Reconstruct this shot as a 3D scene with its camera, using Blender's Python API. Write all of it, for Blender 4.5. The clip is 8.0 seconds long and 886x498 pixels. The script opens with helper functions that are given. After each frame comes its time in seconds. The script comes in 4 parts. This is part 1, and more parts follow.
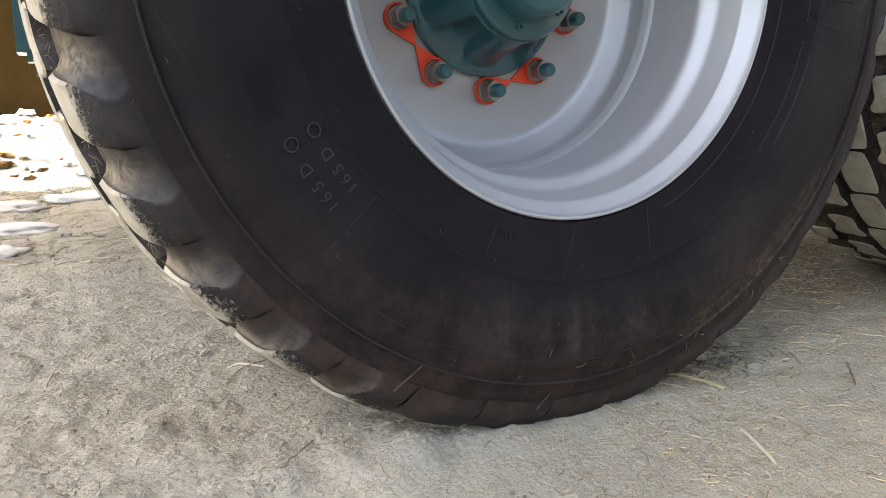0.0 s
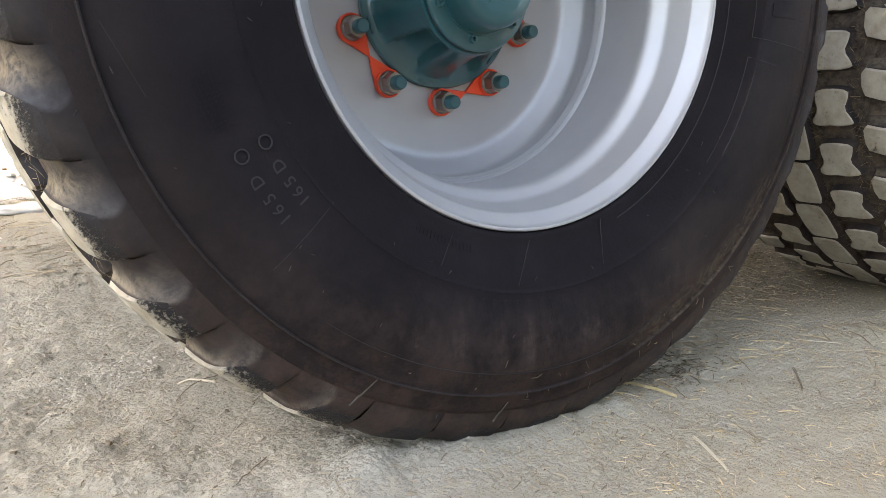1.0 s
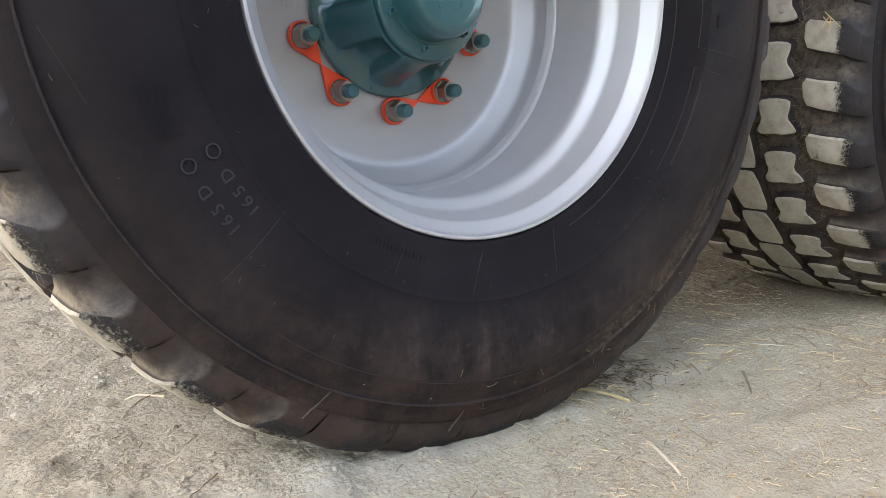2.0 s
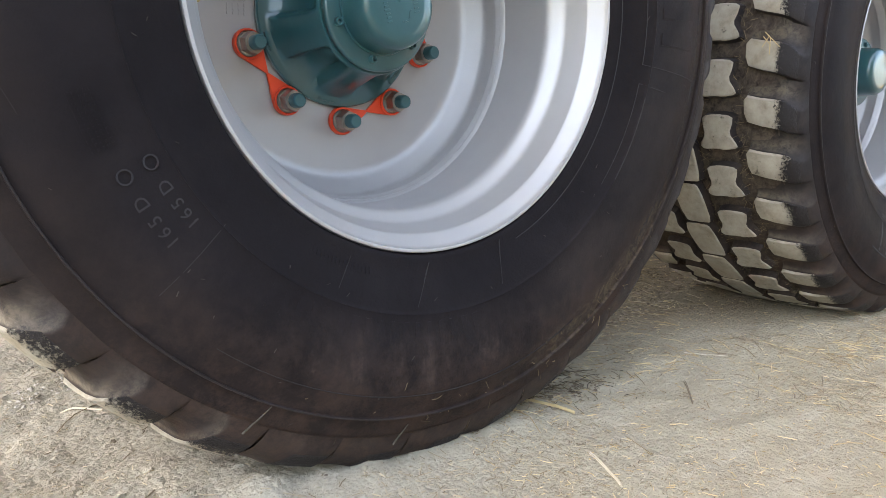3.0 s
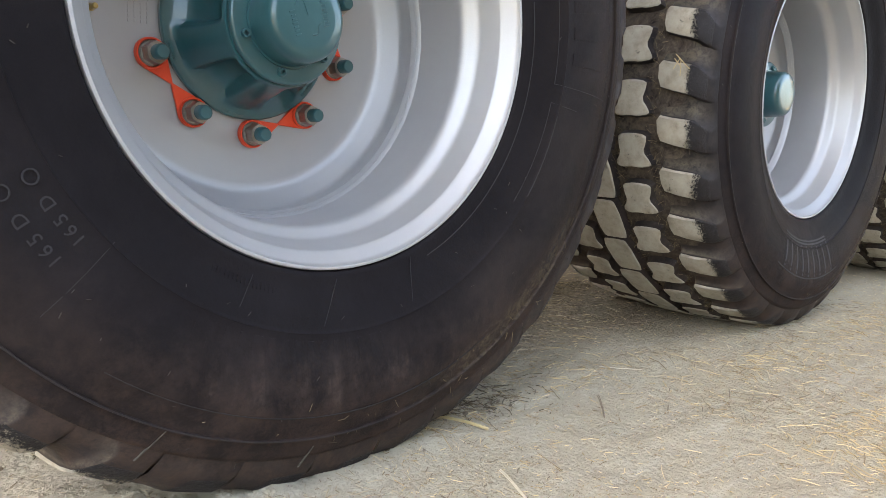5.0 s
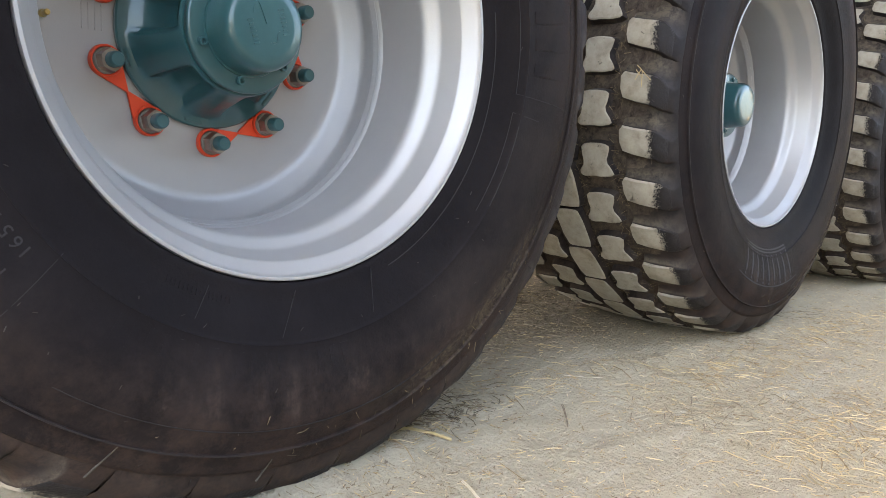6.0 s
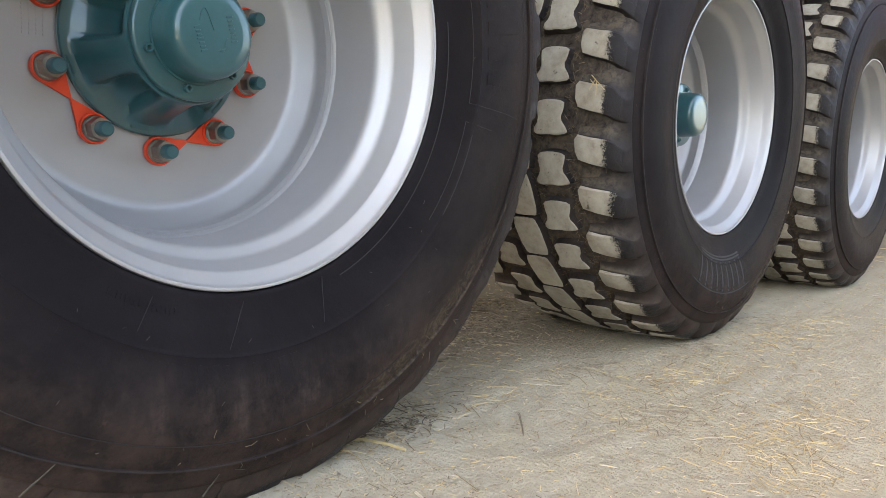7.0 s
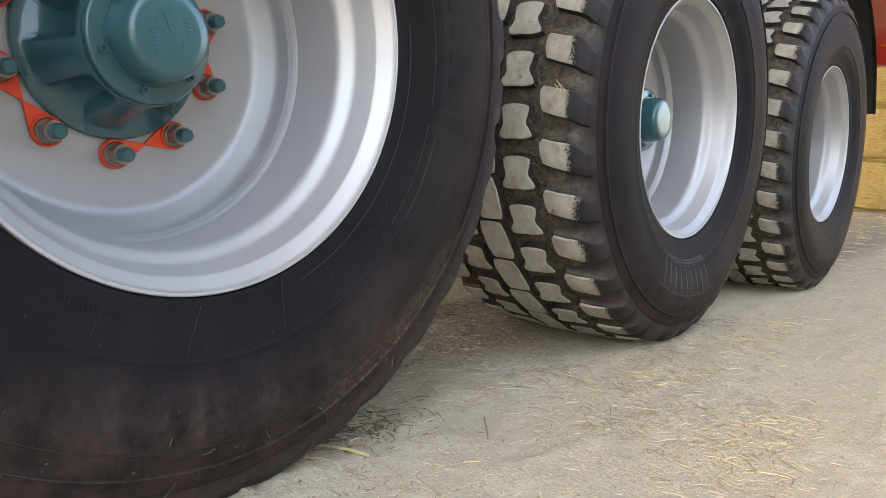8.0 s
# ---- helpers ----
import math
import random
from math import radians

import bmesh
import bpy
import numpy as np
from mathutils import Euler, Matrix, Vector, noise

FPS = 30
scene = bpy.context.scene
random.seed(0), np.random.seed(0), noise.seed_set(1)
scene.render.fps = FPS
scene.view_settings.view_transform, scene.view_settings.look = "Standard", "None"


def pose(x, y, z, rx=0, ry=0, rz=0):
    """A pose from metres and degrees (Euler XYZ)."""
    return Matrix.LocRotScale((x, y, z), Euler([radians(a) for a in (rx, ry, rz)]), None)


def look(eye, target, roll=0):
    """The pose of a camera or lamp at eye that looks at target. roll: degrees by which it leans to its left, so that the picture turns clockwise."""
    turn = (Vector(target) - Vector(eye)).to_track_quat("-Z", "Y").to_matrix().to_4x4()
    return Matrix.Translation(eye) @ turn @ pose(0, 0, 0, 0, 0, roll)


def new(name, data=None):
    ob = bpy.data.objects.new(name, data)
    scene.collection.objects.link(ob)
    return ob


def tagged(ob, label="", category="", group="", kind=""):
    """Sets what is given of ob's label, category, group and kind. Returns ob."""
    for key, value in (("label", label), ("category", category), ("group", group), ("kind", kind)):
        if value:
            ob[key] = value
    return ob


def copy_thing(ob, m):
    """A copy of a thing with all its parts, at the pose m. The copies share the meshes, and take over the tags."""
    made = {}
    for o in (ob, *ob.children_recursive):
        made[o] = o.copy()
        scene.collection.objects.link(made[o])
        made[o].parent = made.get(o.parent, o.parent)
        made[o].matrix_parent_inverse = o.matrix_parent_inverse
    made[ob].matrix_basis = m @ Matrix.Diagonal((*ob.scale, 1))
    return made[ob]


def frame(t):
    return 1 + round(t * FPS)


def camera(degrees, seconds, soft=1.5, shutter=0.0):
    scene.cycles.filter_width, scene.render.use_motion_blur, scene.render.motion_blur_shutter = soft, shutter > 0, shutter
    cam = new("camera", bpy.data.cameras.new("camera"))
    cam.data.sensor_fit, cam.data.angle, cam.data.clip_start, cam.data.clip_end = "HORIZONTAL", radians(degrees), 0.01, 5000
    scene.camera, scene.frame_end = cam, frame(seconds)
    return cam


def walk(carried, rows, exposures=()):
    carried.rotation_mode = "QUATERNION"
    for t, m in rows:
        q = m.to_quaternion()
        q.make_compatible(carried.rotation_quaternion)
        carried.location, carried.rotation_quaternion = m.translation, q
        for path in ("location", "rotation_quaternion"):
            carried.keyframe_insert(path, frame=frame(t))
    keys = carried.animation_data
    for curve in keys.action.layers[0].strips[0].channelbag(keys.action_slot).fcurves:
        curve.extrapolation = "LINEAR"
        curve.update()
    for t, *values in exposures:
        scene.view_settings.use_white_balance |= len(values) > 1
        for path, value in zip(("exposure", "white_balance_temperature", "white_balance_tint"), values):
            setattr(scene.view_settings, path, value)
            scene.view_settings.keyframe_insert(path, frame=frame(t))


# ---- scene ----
import colorsys
from math import cos, sin, pi, sqrt, atan2, hypot

# ------------------------------------------------------------ camera
cam = camera(61.91, 8.0, soft=0.8)
PATH = [  # seconds, x, y, z, turns about x, y, z
    (0.0, -0.6481, -0.8298, 0.4763, 78.70, 0.20, -27.43),
    (0.5, -0.6437, -0.8293, 0.4790, 79.10, 0.29, -28.97),
    (1.0, -0.6427, -0.8268, 0.4784, 79.45, -0.06, -30.75),
    (1.5, -0.6400, -0.8246, 0.4765, 79.83, 0.07, -32.44),
    (3.0, -0.6248, -0.8293, 0.4890, 80.53, -1.17, -37.54),
    (3.5, -0.6136, -0.8351, 0.4930, 80.86, -1.49, -38.92),
    (4.0, -0.6051, -0.8379, 0.4942, 81.05, -1.74, -40.07),
    (4.5, -0.5960, -0.8416, 0.4971, 81.22, -2.06, -41.36),
    (6.0, -0.5747, -0.8513, 0.5000, 82.24, -2.34, -44.67),
    (6.5, -0.5653, -0.8582, 0.5035, 82.71, -2.56, -46.23),
    (7.0, -0.5571, -0.8626, 0.5028, 82.94, -2.47, -47.33),
    (7.5, -0.5512, -0.8672, 0.5028, 83.09, -2.65, -48.23),
    (8.0, -0.5431, -0.8720, 0.5024, 83.37, -2.56, -49.46),
]
KELVIN = 7200
walk(cam, [(t, pose(*p)) for t, *p in PATH], exposures=((0.0, 3.15, KELVIN, 8), (1.5, 3.38, KELVIN + 100, 8), (3.5, 3.57, KELVIN + 300, 8), (8.0, 3.50, KELVIN + 350, 8)))

# ------------------------------------------------------------ world and sun
SUN_HEIGHT, SUN_AZIMUTH = 62.0, 50.0     # degrees; azimuth from +y towards -x
world = bpy.data.worlds.new("sky")
scene.world = world
world.use_nodes = True
wn = world.node_tree.nodes
sky = wn.new("ShaderNodeTexSky")
sky.sky_type, sky.sun_disc = 'NISHITA', False
sky.sun_elevation, sky.sun_rotation = radians(SUN_HEIGHT), radians(-SUN_AZIMUTH)
sky.air_density, sky.dust_density, sky.ozone_density = 0.8, 4.0, 0.3
wn["Background"].inputs[1].default_value = 0.15
world.node_tree.links.new(sky.outputs[0], wn["Background"].inputs[0])
lamp = bpy.data.lights.new("sun", 'SUN')
lamp.energy, lamp.angle, lamp.color = 4.5, radians(0.5), (1.0, 0.95, 0.87)
sun = new("sun", lamp)
sun.matrix_world = look((-20 * sin(radians(SUN_AZIMUTH)), 20 * cos(radians(SUN_AZIMUTH)), 20 * math.tan(radians(SUN_HEIGHT))), (0, 0, 0))

# ------------------------------------------------------------ dimensions
H = 0.661            # axle height
AXLES = (0.0, 1.593, 3.157)
MID = 0.265          # middle of the tread
LUGS = 34
PITCH = 360 / LUGS


# ------------------------------------------------------------ materials
def material(name, rough=0.6, metal=0.0, spec=0.5):
    m = bpy.data.materials.new(name)
    m.use_nodes = True
    t = m.node_tree
    b = t.nodes["Principled BSDF"]
    b.inputs["Roughness"].default_value = rough
    b.inputs["Metallic"].default_value = metal
    b.inputs["Specular IOR Level"].default_value = spec
    return m, t, b


def node(t, kind, **kw):
    n = t.nodes.new(kind)
    for k, v in kw.items():
        n.inputs[k.replace("_", " ")].default_value = v
    return n


def tex_noise(t, scale, detail=6, rough=0.6, vec=None, dist=0.0):
    n = node(t, "ShaderNodeTexNoise", Scale=scale, Detail=detail, Roughness=rough, Distortion=dist)
    if vec:
        t.links.new(vec, n.inputs["Vector"])
    return n.outputs["Fac"]


def ramp(t, fac, *stops):
    n = t.nodes.new("ShaderNodeValToRGB")
    e = n.color_ramp.elements
    while len(e) < len(stops):
        e.new(0.5)
    for el, (p, c) in zip(e, stops):
        el.position = p
        el.color = (*c, 1) if isinstance(c, (tuple, list)) else (c, c, c, 1)
    t.links.new(fac, n.inputs[0])
    return n.outputs[0]


def mixc(t, fac, a, b):
    n = t.nodes.new("ShaderNodeMix")
    n.data_type = 'RGBA'
    for s, v in ((0, fac), (6, a), (7, b)):
        if isinstance(v, (int, float)):
            n.inputs[s].default_value = v
        elif isinstance(v, tuple):
            n.inputs[s].default_value = (*v, 1)
        else:
            t.links.new(v, n.inputs[s])
    return n.outputs[2]


def calc(t, op, a, b=0.0, clamp=False):
    n = t.nodes.new("ShaderNodeMath")
    n.operation, n.use_clamp = op, clamp
    for s, v in ((0, a), (1, b)):
        if isinstance(v, (int, float)):
            n.inputs[s].default_value = v
        else:
            t.links.new(v, n.inputs[s])
    return n.outputs[0]


def span(t, v, lo, hi):
    n = t.nodes.new("ShaderNodeMapRange")
    n.inputs[1].default_value, n.inputs[2].default_value = lo, hi
    t.links.new(v, n.inputs[0])
    return n.outputs[0]


def coords(t, which="Object"):
    return t.nodes.new("ShaderNodeTexCoord").outputs[which]


def axes(t, vec):
    n = t.nodes.new("ShaderNodeSeparateXYZ")
    t.links.new(vec, n.inputs[0])
    return n.outputs


def bump(t, b, height, strength, distance=0.01, after=None):
    n = node(t, "ShaderNodeBump", Strength=strength, Distance=distance)
    t.links.new(height, n.inputs["Height"])
    if after:
        t.links.new(after, n.inputs["Normal"])
    t.links.new(n.outputs[0], b.inputs["Normal"])
    return n.outputs[0]


def paint(t, b, col):
    t.links.new(col, b.inputs["Base Color"])


def jitter(t, vec):
    """Shifts a pattern by a random amount from piece to piece."""
    r = t.nodes.new("ShaderNodeObjectInfo").outputs["Random"]
    n = t.nodes.new("ShaderNodeVectorMath")
    n.operation = 'MULTIPLY_ADD'
    c = t.nodes.new("ShaderNodeCombineXYZ")
    for i in range(3):
        t.links.new(r, c.inputs[i])
    t.links.new(c.outputs[0], n.inputs[0])
    n.inputs[1].default_value = (7.0, 5.0, 9.0)
    t.links.new(vec, n.inputs[2])
    return n.outputs[0]


def make_rubber():
    m, t, b = material("tyre_rubber", 0.62, spec=0.045)
    v = coords(t)
    x, y, zz = axes(t, v)
    r = calc(t, 'SQRT', calc(t, 'ADD', calc(t, 'MULTIPLY', x, x), calc(t, 'MULTIPLY', zz, zz)))
    cloth = ramp(t, tex_noise(t, 5.0, 9, 0.72, v, 0.4), (0.3, (0.0092, 0.0080, 0.0089)), (0.7, (0.0174, 0.0150, 0.0160)))
    # inside r 0.44 the bead recess is painted darker to stand for its shade
    cloth = mixc(t, calc(t, 'MULTIPLY', span(t, r, 0.440, 0.412), 0.26), cloth, (0.0040, 0.0028, 0.0029))
    # brown dust rubbed into the lower sidewall and the shoulder
    low = span(t, zz, -0.30, -0.52)
    rim = span(t, r, 0.44, 0.60)
    patch = span(t, tex_noise(t, 16.0, 12, 0.84, v, 0.15), 0.44, 0.61)
    dust = calc(t, 'MULTIPLY', calc(t, 'MULTIPLY', low, rim), calc(t, 'ADD', calc(t, 'MULTIPLY', patch, 0.85), 0.12), True)
    wipe = t.nodes.new("ShaderNodeMapping")
    wipe.inputs["Scale"].default_value = (38, 6, 7)
    t.links.new(v, wipe.inputs[0])
    streak = span(t, tex_noise(t, 1.0, 6, 0.65, wipe.outputs[0]), 0.46, 0.72)
    belt = calc(t, 'MULTIPLY', span(t, r, 0.432, 0.470), span(t, calc(t, 'ABSOLUTE', x), 0.30, 0.10))
    dust = calc(t, 'MAXIMUM', dust, calc(t, 'MULTIPLY', calc(t, 'MULTIPLY', calc(t, 'MULTIPLY', streak, belt), span(t, tex_noise(t, 22, 8, 0.7, v), 0.40, 0.62)), calc(t, 'MULTIPLY', span(t, zz, -0.26, -0.42), 0.5)))
    # pale mud on the shoulder between the lugs
    shoulder = calc(t, 'MULTIPLY', span(t, r, 0.603, 0.630), span(t, calc(t, 'ABSOLUTE', calc(t, 'SUBTRACT', y, MID)), 0.225, 0.250))
    mud = calc(t, 'MULTIPLY', shoulder, span(t, tex_noise(t, 14.0, 8, 0.7, v, 0.4), 0.30, 0.60))
    floor = calc(t, 'MULTIPLY', span(t, r, 0.640, 0.646), span(t, tex_noise(t, 40.0, 9, 0.78, v, 0.4), 0.34, 0.64))
    col = mixc(t, calc(t, 'MULTIPLY', floor, 0.85), cloth, (0.165, 0.134, 0.102))
    veil = calc(t, 'MULTIPLY', calc(t, 'MULTIPLY', span(t, tex_noise(t, 8.0, 12, 0.80, v, 0.1), 0.44, 0.72), span(t, r, 0.425, 0.46)), calc(t, 'ADD', calc(t, 'MULTIPLY', span(t, zz, -0.1, -0.5), 0.16), 0.008))
    col = mixc(t, veil, col, (0.106, 0.080, 0.069))
    # brown soil rubbed along the shoulder all round, and pale scuffs over the worn lettering
    soil = calc(t, 'MULTIPLY', span(t, r, 0.50, 0.585), span(t, tex_noise(t, 6.0, 10, 0.75, v, 0.3), 0.36, 0.60))
    col = mixc(t, calc(t, 'MULTIPLY', soil, 0.40), col, (0.038, 0.027, 0.022))
    lee = calc(t, 'MULTIPLY', calc(t, 'MULTIPLY', span(t, x, -0.05, 0.32), span(t, r, 0.39, 0.48)), span(t, tex_noise(t, 5.0, 9, 0.72, v, 0.4), 0.30, 0.62))
    col = mixc(t, calc(t, 'MULTIPLY', lee, 0.45), col, (0.036, 0.027, 0.022))
    col = mixc(t, dust, col, (0.063, 0.042, 0.033))
    scuff = calc(t, 'MULTIPLY', calc(t, 'MULTIPLY', streak, span(t, tex_noise(t, 17, 8, 0.75, v), 0.48, 0.62)), calc(t, 'MULTIPLY', calc(t, 'MULTIPLY', span(t, r, 0.45, 0.50), span(t, r, 0.555, 0.535)), span(t, zz, -0.38, -0.47)))
    col = mixc(t, calc(t, 'MULTIPLY', scuff, 0.55), col, (0.092, 0.068, 0.055))
    # thin highlight along the shoulder rib, painted as a lighter line
    crest = calc(t, 'MULTIPLY', span(t, r, 0.5726, 0.5732), span(t, r, 0.5756, 0.5750))
    col = mixc(t, calc(t, 'MULTIPLY', crest, 0.45), col, (0.040, 0.036, 0.036))
    col = mixc(t, calc(t, 'MULTIPLY', mud, 0.6), col, (0.21, 0.183, 0.143))
    # a matted patch of chaff and mud inside the shoulder rib
    matted = calc(t, 'MULTIPLY', calc(t, 'MULTIPLY', span(t, r, 0.525, 0.548), span(t, r, 0.580, 0.573)), calc(t, 'MULTIPLY', span(t, x, 0.08, 0.22), span(t, zz, -0.24, -0.36)))
    matted = calc(t, 'MULTIPLY', matted, span(t, tex_noise(t, 48, 10, 0.8, v, 1.2), 0.44, 0.60))
    col = mixc(t, calc(t, 'MULTIPLY', matted, 0.6), col, (0.120, 0.092, 0.060))
    paint(t, b, col)
    rr = span(t, calc(t, 'MAXIMUM', dust, mud), 0.0, 1.0)
    q = t.nodes.new("ShaderNodeMapRange")
    q.inputs[3].default_value, q.inputs[4].default_value = 0.52, 0.95
    t.links.new(rr, q.inputs[0])
    t.links.new(q.outputs[0], b.inputs["Roughness"])
    h = calc(t, 'ADD', calc(t, 'MULTIPLY', tex_noise(t, 260, 3, 0.6, v), 0.4), tex_noise(t, 30, 9, 0.72, v))
    bump(t, b, calc(t, 'ADD', h, calc(t, 'MULTIPLY', dust, 0.5)), 0.40, 0.004)
    return m


def make_lug_side(name, dusty, haze=0.24):
    m, t, b = material(name, 0.52, spec=0.09)
    v = jitter(t, coords(t))
    x, y, zz = axes(t, coords(t))
    r = calc(t, 'SQRT', calc(t, 'ADD', calc(t, 'MULTIPLY', x, x), calc(t, 'MULTIPLY', zz, zz)))
    n = tex_noise(t, 22, 8, 0.7, v, 0.5)
    base = ramp(t, tex_noise(t, 12, 5, 0.6, v), (0.3, (0.0140, 0.0124, 0.0133)), (0.7, (0.0275, 0.0240, 0.0248)))
    col = mixc(t, calc(t, 'MULTIPLY', span(t, n, 0.42, 0.72), haze), base, (0.092, 0.074, 0.058))
    col = mixc(t, calc(t, 'MULTIPLY', span(t, r, 0.630, 0.602), 0.8), col, (0.0195, 0.0160, 0.0158))
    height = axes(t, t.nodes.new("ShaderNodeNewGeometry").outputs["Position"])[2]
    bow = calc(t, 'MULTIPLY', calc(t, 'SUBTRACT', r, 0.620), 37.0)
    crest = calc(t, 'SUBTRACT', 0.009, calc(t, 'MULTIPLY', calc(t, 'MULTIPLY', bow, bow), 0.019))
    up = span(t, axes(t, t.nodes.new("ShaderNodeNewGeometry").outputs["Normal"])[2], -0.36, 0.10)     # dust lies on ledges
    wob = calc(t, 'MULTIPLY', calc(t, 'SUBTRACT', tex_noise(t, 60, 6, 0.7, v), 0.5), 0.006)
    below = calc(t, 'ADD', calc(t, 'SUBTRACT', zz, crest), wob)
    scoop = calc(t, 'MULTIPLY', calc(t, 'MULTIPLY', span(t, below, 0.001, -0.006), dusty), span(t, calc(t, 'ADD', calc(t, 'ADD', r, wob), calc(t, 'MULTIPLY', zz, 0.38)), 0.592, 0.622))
    # bluish sky reflection on the lower scoops, put into the colour
    sky_sheen = calc(t, 'MULTIPLY', calc(t, 'MULTIPLY', scoop, calc(t, 'MULTIPLY', span(t, zz, -0.045, -0.008), span(t, height, 0.14, 0.28))), calc(t, 'ADD', calc(t, 'MULTIPLY', span(t, tex_noise(t, 26, 9, 0.75, v, 0.3), 0.32, 0.64), 0.50), 0.08))
    col = mixc(t, sky_sheen, col, (0.112, 0.115, 0.124))
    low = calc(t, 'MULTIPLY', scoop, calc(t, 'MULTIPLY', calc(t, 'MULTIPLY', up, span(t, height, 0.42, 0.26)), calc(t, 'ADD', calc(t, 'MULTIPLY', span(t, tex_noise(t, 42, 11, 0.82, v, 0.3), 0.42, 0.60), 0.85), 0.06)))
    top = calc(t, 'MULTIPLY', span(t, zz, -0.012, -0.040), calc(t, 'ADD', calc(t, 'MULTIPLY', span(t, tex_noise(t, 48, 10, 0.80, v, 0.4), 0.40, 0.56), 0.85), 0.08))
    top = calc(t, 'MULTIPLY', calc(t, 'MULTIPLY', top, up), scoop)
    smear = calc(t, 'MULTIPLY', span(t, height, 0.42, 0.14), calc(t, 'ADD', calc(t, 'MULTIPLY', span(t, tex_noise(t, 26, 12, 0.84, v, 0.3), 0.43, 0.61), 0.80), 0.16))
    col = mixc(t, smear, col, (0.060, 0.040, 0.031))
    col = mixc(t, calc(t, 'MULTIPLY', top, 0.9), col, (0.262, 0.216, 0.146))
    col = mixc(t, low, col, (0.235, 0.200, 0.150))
    paint(t, b, col)
    bump(t, b, calc(t, 'ADD', n, calc(t, 'MULTIPLY', tex_noise(t, 200, 3, 0.6, v), 0.3)), 0.35, 0.003)
    return m


def make_lug_top(name, limit):
    """Dried mud on the treads, worn off towards the shoulders."""
    m, t, b = material(name, 0.9, spec=0.2)
    v = jitter(t, coords(t))
    x, y, zz = axes(t, coords(t))
    edge = calc(t, 'ABSOLUTE', calc(t, 'SUBTRACT', y, MID))
    fray = tex_noise(t, 190, 8, 0.8, v, 0.2)
    big = tex_noise(t, 9, 3, 0.5, v)
    lim = calc(t, 'ADD', edge, calc(t, 'ADD', calc(t, 'MULTIPLY', calc(t, 'SUBTRACT', fray, 0.5), 0.085), calc(t, 'MULTIPLY', calc(t, 'SUBTRACT', big, 0.5), 0.05)))
    worn = span(t, lim, limit, limit + 0.008)
    chips = span(t, tex_noise(t, 48, 10, 0.8, v), 0.60, 0.66)
    gone = calc(t, 'MAXIMUM', worn, calc(t, 'MULTIPLY', chips, 0.7))
    mud = ramp(t, tex_noise(t, 30, 8, 0.7, v), (0.28, (0.250, 0.216, 0.162)), (0.5, (0.370, 0.332, 0.262)), (0.72, (0.445, 0.408, 0.330)))
    paint(t, b, mixc(t, gone, mud, (0.021, 0.0182, 0.0182)))
    q = t.nodes.new("ShaderNodeMapRange")
    q.inputs[3].default_value, q.inputs[4].default_value = 0.93, 0.5
    t.links.new(gone, q.inputs[0])
    t.links.new(q.outputs[0], b.inputs["Roughness"])
    h = calc(t, 'SUBTRACT', calc(t, 'ADD', tex_noise(t, 45, 8, 0.7, v), calc(t, 'MULTIPLY', tex_noise(t, 170, 5, 0.7, v), 0.3)), gone)
    bump(t, b, h, 0.9, 0.005)
    return m


def make_silver():
    m, t, b = material("silver_wheel_paint", 0.48, 0.56, 0.5)
    v = coords(t)
    paint(t, b, ramp(t, tex_noise(t, 5, 5, 0.6, v), (0.3, (0.362, 0.362, 0.356)), (0.7, (0.398, 0.398, 0.392))))
    q = t.nodes.new("ShaderNodeMapRange")
    q.inputs[3].default_value, q.inputs[4].default_value = 0.42, 0.54
    t.links.new(tex_noise(t, 14, 6, 0.7, v), q.inputs[0])
    t.links.new(q.outputs[0], b.inputs["Roughness"])
    bump(t, b, calc(t, 'ADD', tex_noise(t, 420, 2, 0.5, v), calc(t, 'MULTIPLY', tex_noise(t, 18, 3, 0.5, v), 1.2)), 0.06, 0.002)
    return m


def make_teal(name="teal_gloss_paint", rough=0.35):
    m, t, b = material(name, rough, 0.0, 0.3)
    v = coords(t)
    paint(t, b, ramp(t, tex_noise(t, 8, 6, 0.65, v), (0.3, (0.0135, 0.062, 0.069)), (0.75, (0.024, 0.092, 0.098))))
    bump(t, b, calc(t, 'ADD', tex_noise(t, 40, 5, 0.6, v), calc(t, 'MULTIPLY', tex_noise(t, 300, 2, 0.5, v), 0.25)), 0.10, 0.003)
    b.inputs["Coat Weight"].default_value = 0.8
    b.inputs["Coat Roughness"].default_value = 0.07
    return m


def make_plain(name, lo, hi, rough=0.5, metal=0.0, scale=30, relief=0.1, depth=0.002, spec=0.5, which="Object"):
    m, t, b = material(name, rough, metal, spec)
    v = coords(t, which)
    n = tex_noise(t, scale, 7, 0.65, v)
    paint(t, b, ramp(t, n, (0.3, lo), (0.7, hi)))
    bump(t, b, n, relief, depth)
    return m


